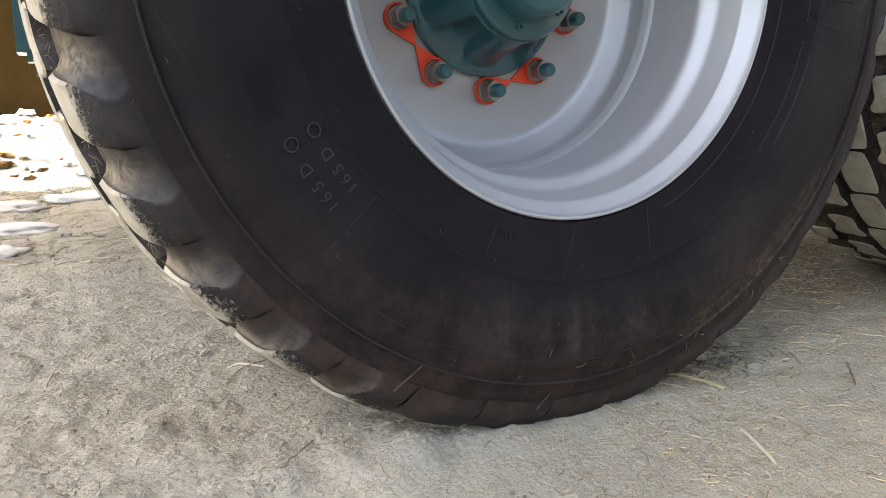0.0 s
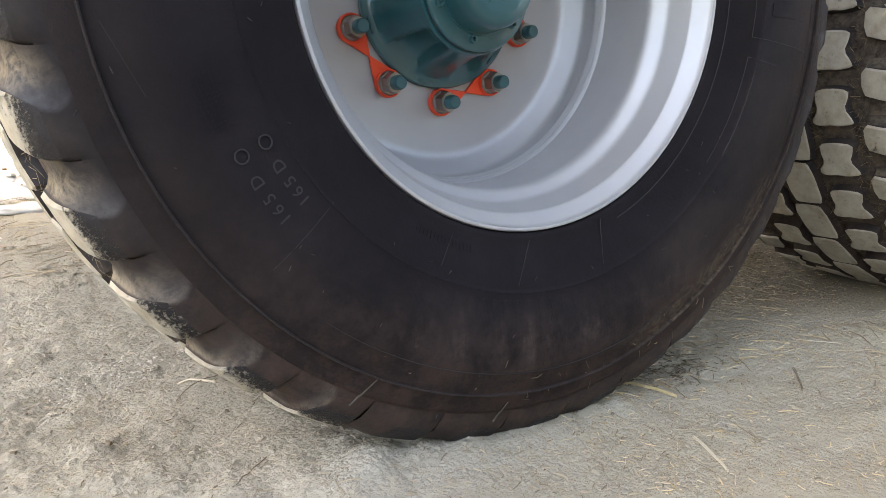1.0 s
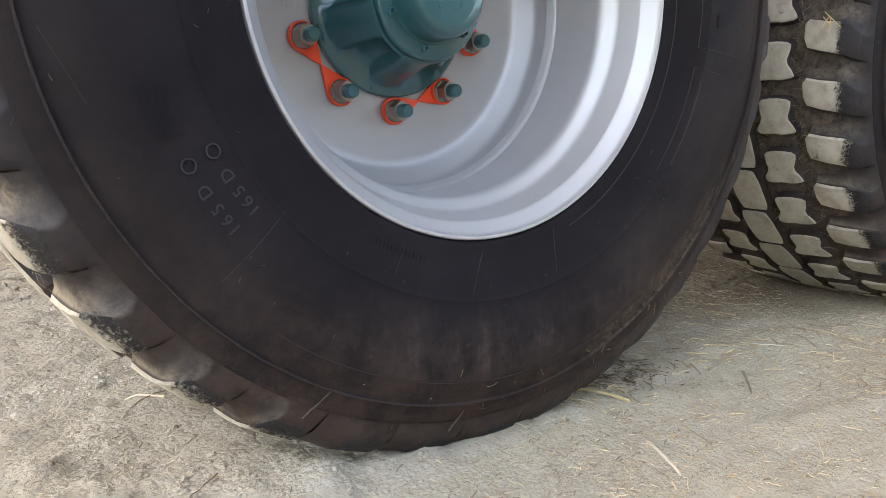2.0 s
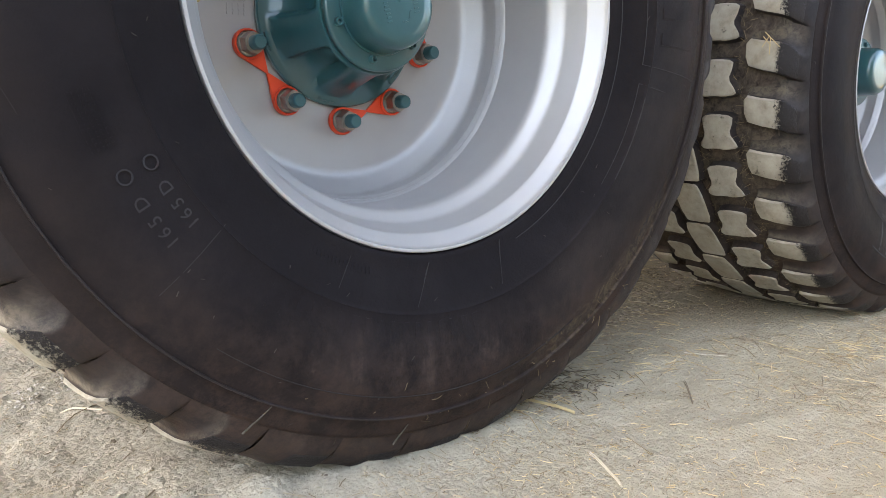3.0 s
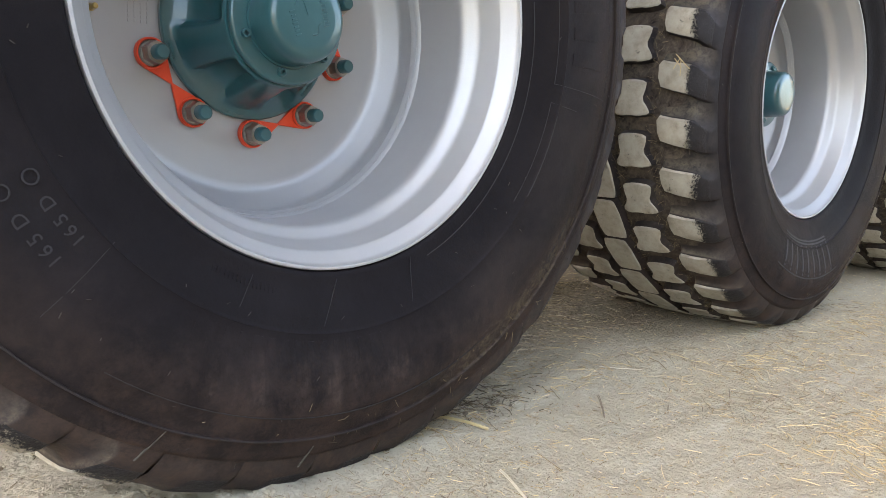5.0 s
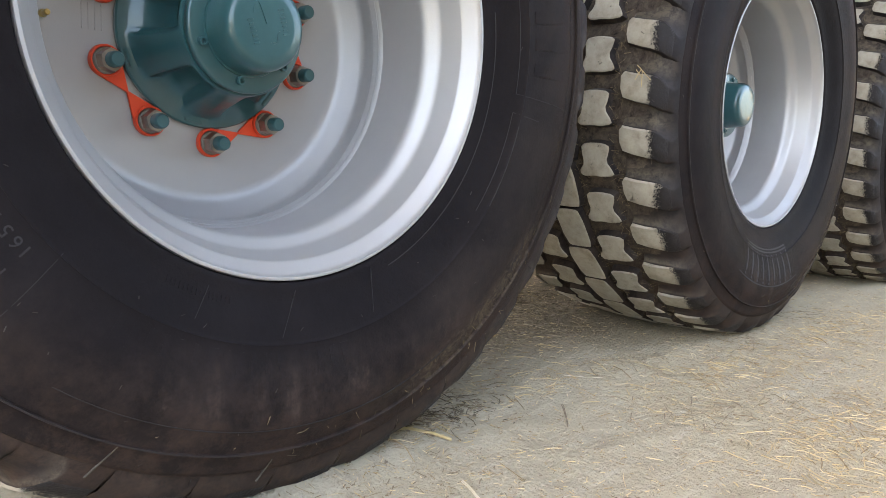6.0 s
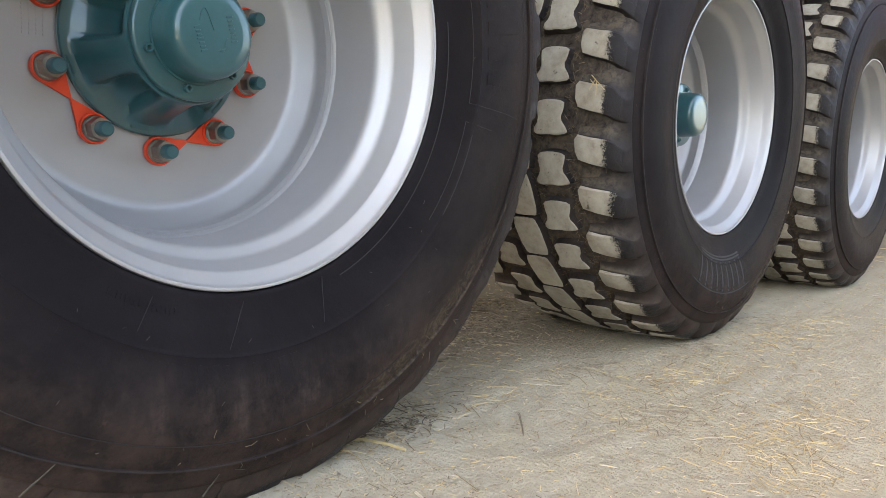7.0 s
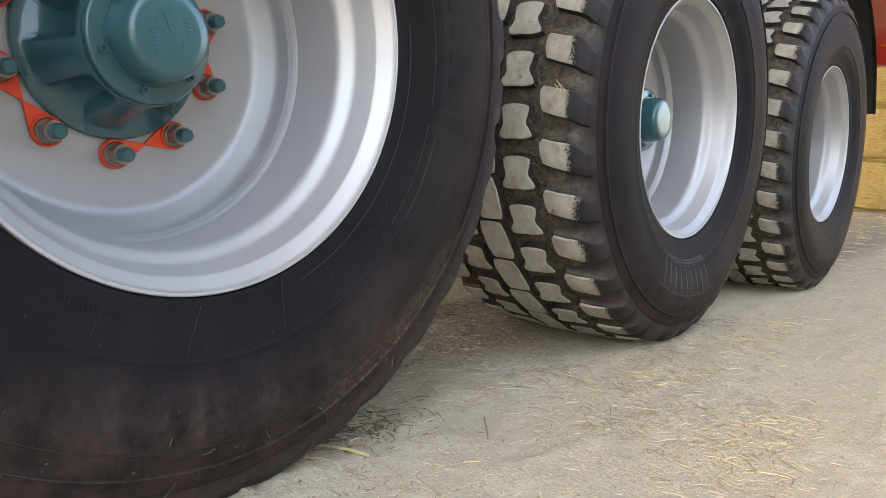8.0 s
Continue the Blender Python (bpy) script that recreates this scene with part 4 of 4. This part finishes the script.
bit("front_frame", (0.10, 0.10, 1.6), (6.45, 0.44, 2.25), RED, "red painted steel front post")
bit("front_panel", (0.05, 2.0, 1.4), (6.60, -0.50, 2.20), RED, "red painted steel front panel")
bit("reflector", (0.02, 0.05, 0.20), (6.39, 0.44, 1.70), make_plain("amber_reflector", (0.75, 0.30, 0.02), (0.85, 0.38, 0.03), 0.25), "amber reflector")

# ------------------------------------------------------------ far things
def bale(at, size=(1.2, 2.4, 0.9), seed=0):
    bm = bmesh.new()
    bmesh.ops.create_cube(bm, size=1, matrix=Matrix.Diagonal((*size, 1)))
    bmesh.ops.bevel(bm, geom=bm.edges[:], offset=0.06, segments=3, affect='EDGES')
    bmesh.ops.subdivide_edges(bm, edges=bm.edges[:], cuts=5, use_grid_fill=True)
    for v in bm.verts:
        v.co += v.normal * 0.03 * noise.fractal(v.co * 4 + Vector((seed * 3.7, 0, 0)), 0.9, 2.0, 4)
    me = bpy.data.meshes.new("straw_bale")
    bm.to_mesh(me)
    bm.free()
    me.materials.append(BALE)
    me.shade_smooth()
    ob = new("straw_bale", me)
    ob.location = at
    return tagged(ob, "large square golden straw bale in a stack", "straw bale", "stack of straw bales")


for row in range(4):
    for col in range(4):
        bale((14.45 + 0.03 * ((row * 3 + col) % 3), -3.6 + 2.42 * col + 0.5 * (row % 2), 0.44 + 0.885 * row), seed=row * 4 + col)

slab("wall_north", (30, 0.2, 4.0), (-2, 7.3, 2.0), WALL, "brown rusty wall of a neighbouring building")


def pebbles(name, label, n, place, size, mat, seed, category="grit", squash=0.5):
    rnd = np.random.RandomState(seed)
    ring = [(cos(2 * pi * k / 5), sin(2 * pi * k / 5)) for k in range(5)]
    base = np.array([(u, w, -0.25) for u, w in ring] + [(0.62 * u, 0.62 * w, 0.62) for u, w in ring])
    tri = [q for k in range(5) for q in ((k, (k + 1) % 5, 5 + (k + 1) % 5), (k, 5 + (k + 1) % 5, 5 + k))] + [(5, 6, 7), (5, 7, 8), (5, 8, 9)]
    vs, fs = [], []
    for i in range(n):
        x, y, h = place(rnd)
        s = size(rnd)
        a = rnd.uniform(0, 2 * pi)
        p = base * (1 + rnd.uniform(-0.42, 0.42, base.shape)) * s * np.array([1, rnd.uniform(0.6, 1.0), squash])
        q = np.stack([p[:, 0] * cos(a) - p[:, 1] * sin(a) + x, p[:, 0] * sin(a) + p[:, 1] * cos(a) + y, p[:, 2] + h + s * squash * 0.12], 1)
        o = len(vs)
        vs += q.tolist()
        fs += [(b + o, c + o, d + o) for b, c, d in tri]
    me = bpy.data.meshes.new(name)
    me.from_pydata(vs, [], fs)
    me.materials.append(mat)
    return tagged(new(name, me), label, category, kind="stuff")


# the sunlit rubble heap behind the trailer
def heap_height(x, y):
    d = max(0.0, 1 - abs(y - 5.1) / 1.25)
    return 0.42 * d ** 0.8 * (0.85 + 0.3 * noise.noise((x * 1.3, y * 1.3, 9))) + 0.04 * noise.fractal((x * 6, y * 6, 2), 0.9, 2.0, 4) * min(1, d * 4)


nx, ny = 90, 50
vs = [(-3.4 + 5.0 * i / nx, 3.85 + 2.6 * j / ny, heap_height(-3.4 + 5.0 * i / nx, 3.85 + 2.6 * j / ny) - 0.01) for j in range(ny + 1) for i in range(nx + 1)]
fs = [(j * (nx + 1) + i, j * (nx + 1) + i + 1, (j + 1) * (nx + 1) + i + 1, (j + 1) * (nx + 1) + i) for j in range(ny) for i in range(nx)]
me = bpy.data.meshes.new("rubble_heap")
me.from_pydata(vs, [], fs)
me.materials.append(CHALK)
me.shade_smooth()
tagged(new("rubble_heap", me), "low heap of white chalky rubble in bright sun", "heap", kind="stuff")


def on_heap(rnd):
    x, y = rnd.uniform(-3.2, 1.4), rnd.uniform(4.0, 5.6)
    return x, y, heap_height(x, y) - 0.015


pebbles("rubble", "white and brown rubble lumps on the sunlit heap", 900, on_heap, lambda r: 0.012 + 0.06 * r.rand() ** 2.5, RUBBLE, 5, "rubble")


def white_lump(x, y, s, seed):
    bm = bmesh.new()
    bmesh.ops.create_icosphere(bm, subdivisions=3, radius=1)
    for v in bm.verts:
        v.co += v.normal * 0.35 * noise.fractal(v.co * 1.4 + Vector((seed, 0, 0)), 0.9, 2.0, 3)
        v.co = Vector((v.co.x * s, v.co.y * s * 0.9, v.co.z * s * 0.16))
    me = bpy.data.meshes.new("white_stone")
    bm.to_mesh(me)
    bm.free()
    me.materials.append(CHALK)
    me.shade_smooth()
    ob = new("white_stone", me)
    ob.location = (x, y, relief(x, y) + s * 0.04)
    return tagged(ob, "flat white chalky stone lying on the earth", "stone", "white stones by the heap")


for i, (x, y, s) in enumerate(((-0.86, 3.05, 0.17), (-0.56, 3.30, 0.16), (-0.90, 1.42, 0.09), (-0.86, 1.85, 0.10), (-0.80, 2.35, 0.13))):
    white_lump(x, y, s, i * 3.3)


# ------------------------------------------------------------ straw and grit
def stalks(name, label, n, place, length, thick, seed, flat=0.5, mat=None):
    rnd = np.random.RandomState(seed)
    vs, fs = [], []
    for i in range(n):
        x, y, a = place(rnd)
        L, w = length(rnd), thick * rnd.uniform(0.6, 1.3)
        bend = rnd.normal(0, 0.25)
        lift = abs(rnd.normal(0, 0.05)) * L
        pts = [(-L / 2, 0, 0.0), (0, bend * L * 0.2, lift), (L / 2, bend * L * 0.1, lift * rnd.uniform(0, 2))]
        o = len(vs)
        for (u, v, h) in pts:
            px, py = x + u * cos(a) - v * sin(a), y + u * sin(a) + v * cos(a)
            g = relief(px, py) + 0.0008 + h
            sx, sy = -sin(a) * w, cos(a) * w
            vs += [(px + sx, py + sy, g), (px, py, g + w * 1.3 * flat + 0.0006), (px - sx, py - sy, g)]
        for k in (0, 3):
            fs += [(o + k, o + k + 1, o + k + 4, o + k + 3), (o + k + 1, o + k + 2, o + k + 5, o + k + 4), (o + k + 2, o + k, o + k + 3, o + k + 5)]
        fs += [(o, o + 1, o + 2), (o + 6, o + 8, o + 7)]
    me = bpy.data.meshes.new(name)
    me.from_pydata(vs, [], fs)
    me.materials.append(mat or STRAW)
    return tagged(new(name, me), label, "straw", kind="stuff")


def clump(cx, cy, sx, sy, tilt=None):
    def f(rnd):
        return cx + rnd.normal(0, sx), cy + rnd.normal(0, sy), rnd.uniform(0, 2 * pi) if tilt is None else tilt + rnd.normal(0, 0.5)
    return f


def floor_far(rnd):
    return rnd.uniform(4, 13.5), rnd.uniform(-1.5, 1.8), rnd.uniform(0, 2 * pi)


def straw_side(rnd):
    x = 0.05 + 4.5 * rnd.rand() ** 1.3
    return x, rnd.uniform(-0.7, 1.3), rnd.uniform(0, 2 * pi)


def bare_side(rnd):
    return rnd.uniform(-1.1, 0.3), rnd.uniform(-0.7, 1.3), rnd.uniform(0, 2 * pi)


stalks("chaff", "fine dull chaff trodden into grey earth", 5000, bare_side, lambda r: 0.003 + 0.014 * r.rand() ** 3, 0.0006, 3, mat=DULL)
stalks("chaff", "fine pale chaff trodden into the earth", 17000, straw_side, lambda r: 0.003 + 0.012 * r.rand() ** 2.5, 0.0006, 1)
stalks("loose_straw", "thin scattered straw stalks on the earth", 420, straw_side, lambda r: 0.02 + 0.05 * r.rand() ** 2, 0.0010, 2)
for i, (cx, cy, sx, sy, n) in enumerate(((1.15, -0.12, 0.16, 0.05, 320), (0.87, -0.22, 0.10, 0.07, 420), (1.05, -0.46, 0.12, 0.06, 260), (0.80, -0.45, 0.10, 0.06, 260), (1.02, 0.05, 0.10, 0.05, 260), (0.66, 0.10, 0.09, 0.05, 90), (1.90, -0.14, 0.22, 0.05, 420), (1.45, -0.02, 0.12, 0.06, 300), (0.62, 0.62, 0.16, 0.10, 200),
                                         (0.85, 0.55, 0.12, 0.10, 120), (1.95, 0.0, 0.12, 0.05, 120), (0.28, 0.05, 0.08, 0.03, 50), (1.4, -0.25, 0.2, 0.08, 120), (-0.3, 0.0, 0.15, 0.10, 25), (3.5, 0.0, 0.25, 0.08, 120), (4.3, 0.3, 0.4, 0.3, 200))):
    stalks("straw_wisps", "loose golden straw wisps on the earth", int(n * 0.6), clump(cx, cy, sx, sy), lambda r: 0.010 + 0.055 * r.rand() ** 2.5, 0.0008, 30 + i, mat=DULL if i % 3 == 1 else STRAW)
for i, (cx, cy, sx, sy, n) in enumerate(((0.60, 0.27, 0.16, 0.07, 420), (0.40, 0.13, 0.08, 0.05, 200), (0.95, 0.45, 0.18, 0.10, 420), (1.2, 0.62, 0.2, 0.12, 300), (0.75, 0.62, 0.14, 0.10, 300), (1.36, 0.72, 0.15, 0.05, 520), (1.15, 0.60, 0.12, 0.06, 300))):
    stalks("straw_litter", "dull brown trodden straw in the shade between the tyres", n, clump(cx, cy, sx, sy), lambda r: 0.008 + 0.045 * r.rand() ** 2.2, 0.0008, 50 + i, mat=GRASS if i % 2 else DULL)
stalks("far_straw", "loose straw on the floor before the bales", 1500, floor_far, lambda r: 0.05 + 0.15 * r.rand(), 0.003, 9)


GOLD = make_plain("golden_straw", (0.46, 0.35, 0.15), (0.60, 0.48, 0.25), 0.5, 0, 60, 0.2)
PALE = make_plain("bleached_straw", (0.52, 0.45, 0.31), (0.66, 0.59, 0.44), 0.6, 0, 60, 0.2)
TWIG = make_plain("dark_twig", (0.14, 0.108, 0.068), (0.25, 0.195, 0.125), 0.8, 0, 80, 0.3)


def stalk(name, a, b, r, mat, label, category, bow=0.03, split=False):
    """One stalk between two points of the ground, slightly bowed, tapering, sometimes split in two."""
    ax, ay = b[0] - a[0], b[1] - a[1]
    L = hypot(ax, ay)
    nx, ny = -ay / L, ax / L
    bits = []
    for k in range(2 if split else 1):
        vs, fs, n, m = [], [], 7, 6
        for i in range(n):
            u = i / (n - 1)
            side = (bow * sin(pi * u) + (0.018 * (1 - u) if k else 0)) * L
            x, y = a[0] + ax * u + nx * side, a[1] + ay * u + ny * side
            rr = r * (0.75 + 0.25 * u)
            zz = relief(x, y) + rr * 0.8 + 0.0015 * sin(pi * u) + (0.002 if k else 0)
            for j in range(m):
                c = 2 * pi * j / m
                vs.append((x + nx * rr * cos(c) - a[0], y + ny * rr * cos(c) - a[1], zz + rr * 0.75 * sin(c)))
        for i in range(n - 1):
            for j in range(m):
                fs.append((i * m + j, i * m + (j + 1) % m, (i + 1) * m + (j + 1) % m, (i + 1) * m + j))
        fs += [list(range(m)), [(n - 1) * m + j for j in range(m)]]
        bits.append((vs, fs))
    ob = new(name, mesh_of(name, *join(*bits), mat, smooth=50))
    ob.location = (a[0], a[1], 0)
    return tagged(ob, label, category)


stalk("straw_stalk", (0.268, 0.085), (0.308, -0.008), 0.0022, GOLD, "golden split straw stalk lying beside the tyre", "straw", 0.015, True)
stalk("straw_stalk", (0.148, 0.071), (0.183, 0.025), 0.0014, PALE, "short bleached straw stalk against the tyre", "straw")
stalk("straw_stalk", (0.783, 0.100), (0.830, 0.020), 0.0013, PALE, "thin bleached straw stalk on pale earth", "straw", 0.012)
stalk("twig", (0.636, -0.001), (0.542, -0.085), 0.0012, TWIG, "thin dry brown stem on pale earth", "twig", 0.01, True)
stalk("twig", (-0.428, 0.411), (-0.328, 0.501), 0.0013, TWIG, "dark dry twig on crumbly earth", "twig", 0.02)
stalk("twig", (-0.703, 0.545), (-0.683, 0.608), 0.0014, TWIG, "short dark dry twig on crumbly earth", "twig", 0.01)
stalk("twig", (-0.431, 0.046), (-0.365, 0.118), 0.0011, TWIG, "brown dry stem on lumpy earth", "twig", 0.03)
stalk("straw_stalk", (-0.408, 0.495), (-0.353, 0.446), 0.0026, PALE, "flat pale straw blade on crumbly earth", "straw", 0.02)
stalk("straw_stalk", (1.156, -0.053), (1.190, -0.130), 0.0014, GOLD, "golden straw stalk among loose wisps", "straw", 0.012)
stalk("straw_stalk", (0.999, 0.049), (1.020, -0.045), 0.0013, GOLD, "golden straw stalk beside loose wisps", "straw", -0.01)
stalk("straw_stalk", (0.211, -0.126), (0.169, -0.223), 0.0016, PALE, "long bleached straw stalk on trodden earth", "straw", 0.02, True)


def left_soil(rnd):
    x, y = rnd.uniform(-1.2, -0.05), -0.35 + 2.4 * rnd.rand() ** 1.4
    return x, y, relief(x, y)


def any_soil(rnd):
    x, y = rnd.uniform(-1.1, 2.6), rnd.uniform(-0.65, 1.2)
    return x, y, relief(x, y)


pebbles("soil_crumbs", "dry crumbs of pale earth", 42000, left_soil, lambda r: 0.0012 + 0.0042 * r.rand() ** 5, GROUND, 11)
pebbles("dark_crumbs", "darker brown crumbs scattered over the pale earth", 450, left_soil, lambda r: 0.0016 + 0.0060 * r.rand() ** 4, SOIL, 21, "earth", 0.6)


def trodden(rnd):
    x, y = rnd.normal(0.06, 0.17), rnd.normal(-0.13, 0.11)
    return x, y, relief(x, y)


pebbles("soil_crumbs", "trodden crumbs of earth and chaff before the tyre", 5000, trodden, lambda r: 0.0010 + 0.0032 * r.rand() ** 3, GROUND, 16)
stalks("chaff", "short brown chaff trodden in before the tyre", 600, lambda r: (r.normal(0.06, 0.16), r.normal(-0.13, 0.10), r.uniform(0, 2 * pi)), lambda r: 0.004 + 0.018 * r.rand() ** 2, 0.0008, 17, mat=DULL)
def chalk_patch(rnd):
    x, y = rnd.choice((-0.58, -0.50, -0.42)) + rnd.normal(0, 0.05), 0.59 + rnd.normal(0, 0.04)
    return x, y, relief(x, y)


pebbles("chalk_crumbs", "small white chalk crumbs on the grey earth", 170, chalk_patch, lambda r: 0.0015 + 0.0040 * r.rand() ** 2, CHALK_CRUMB, 19, "grit", 0.7)
pebbles("earth_clods", "crumbled grey clods pressed up by the tyre", 420, lambda r: (lambda x, y: (x, y, relief(x, y)))(r.normal(-0.30, 0.16), r.normal(-0.02, 0.10)), lambda r: 0.002 + 0.008 * r.rand() ** 5, GROUND, 20, "earth", 0.55)


def shaded_soil(rnd):
    x = rnd.uniform(0.15, 1.5)
    y = 0.10 + 0.28 * x + abs(rnd.normal(0, 0.20))
    return x, y, relief(x, y)


def right_soil(rnd):
    x = 0.1 + 2.3 * rnd.rand() ** 1.4
    y = rnd.uniform(-0.65, 0.45)
    return x, y, relief(x, y)


pebbles("fine_grit", "fine grit trodden into the pale earth", 26000, right_soil, lambda r: 0.0009 + 0.0026 * r.rand() ** 3, GROUND, 18)
pebbles("soil_clods", "dark brown crumbled soil between the tyres", 5000, shaded_soil, lambda r: 0.0012 + 0.0075 * r.rand() ** 4, SOIL, 15, "earth")
pebbles("fine_grit", "fine pale grit on the earth", 36000, any_soil, lambda r: 0.0010 + 0.0028 * r.rand() ** 3, GROUND, 12)


def fringe(rnd):
    x = rnd.uniform(0.06, 0.52)
    y = 0.05 + 0.10 * x + rnd.normal(0, 0.03)
    return x, y, relief(x, y)


pebbles("soil_clods", "brown crumbs dropped from the muddy tyre", 220, fringe, lambda r: 0.0010 + 0.0060 * r.rand() ** 4, SOIL, 22, "earth", 0.6)
stalks("straw_litter", "brown straw bits caught under the tyre edge", 130, lambda r: fringe(r)[:2] + (r.uniform(0, 2 * pi),), lambda r: 0.006 + 0.028 * r.rand() ** 2, 0.0008, 23, mat=DULL)


def far_left(rnd):
    x, y = rnd.uniform(-1.5, -0.1), rnd.uniform(1.2, 3.95)
    return x, y, relief(x, y)


pebbles("earth_clods", "crumbled pale clods among straw", 1800, far_left, lambda r: 0.004 + 0.016 * r.rand() ** 4, GROUND, 13, "earth")
stalks("straw_litter", "trampled straw litter before the heap", 800, lambda r: (r.uniform(-1.5, -0.1), r.uniform(1.5, 3.95), r.normal(0, 0.6)), lambda r: 0.03 + 0.14 * r.rand() ** 2, 0.0022, 14, mat=DULL)

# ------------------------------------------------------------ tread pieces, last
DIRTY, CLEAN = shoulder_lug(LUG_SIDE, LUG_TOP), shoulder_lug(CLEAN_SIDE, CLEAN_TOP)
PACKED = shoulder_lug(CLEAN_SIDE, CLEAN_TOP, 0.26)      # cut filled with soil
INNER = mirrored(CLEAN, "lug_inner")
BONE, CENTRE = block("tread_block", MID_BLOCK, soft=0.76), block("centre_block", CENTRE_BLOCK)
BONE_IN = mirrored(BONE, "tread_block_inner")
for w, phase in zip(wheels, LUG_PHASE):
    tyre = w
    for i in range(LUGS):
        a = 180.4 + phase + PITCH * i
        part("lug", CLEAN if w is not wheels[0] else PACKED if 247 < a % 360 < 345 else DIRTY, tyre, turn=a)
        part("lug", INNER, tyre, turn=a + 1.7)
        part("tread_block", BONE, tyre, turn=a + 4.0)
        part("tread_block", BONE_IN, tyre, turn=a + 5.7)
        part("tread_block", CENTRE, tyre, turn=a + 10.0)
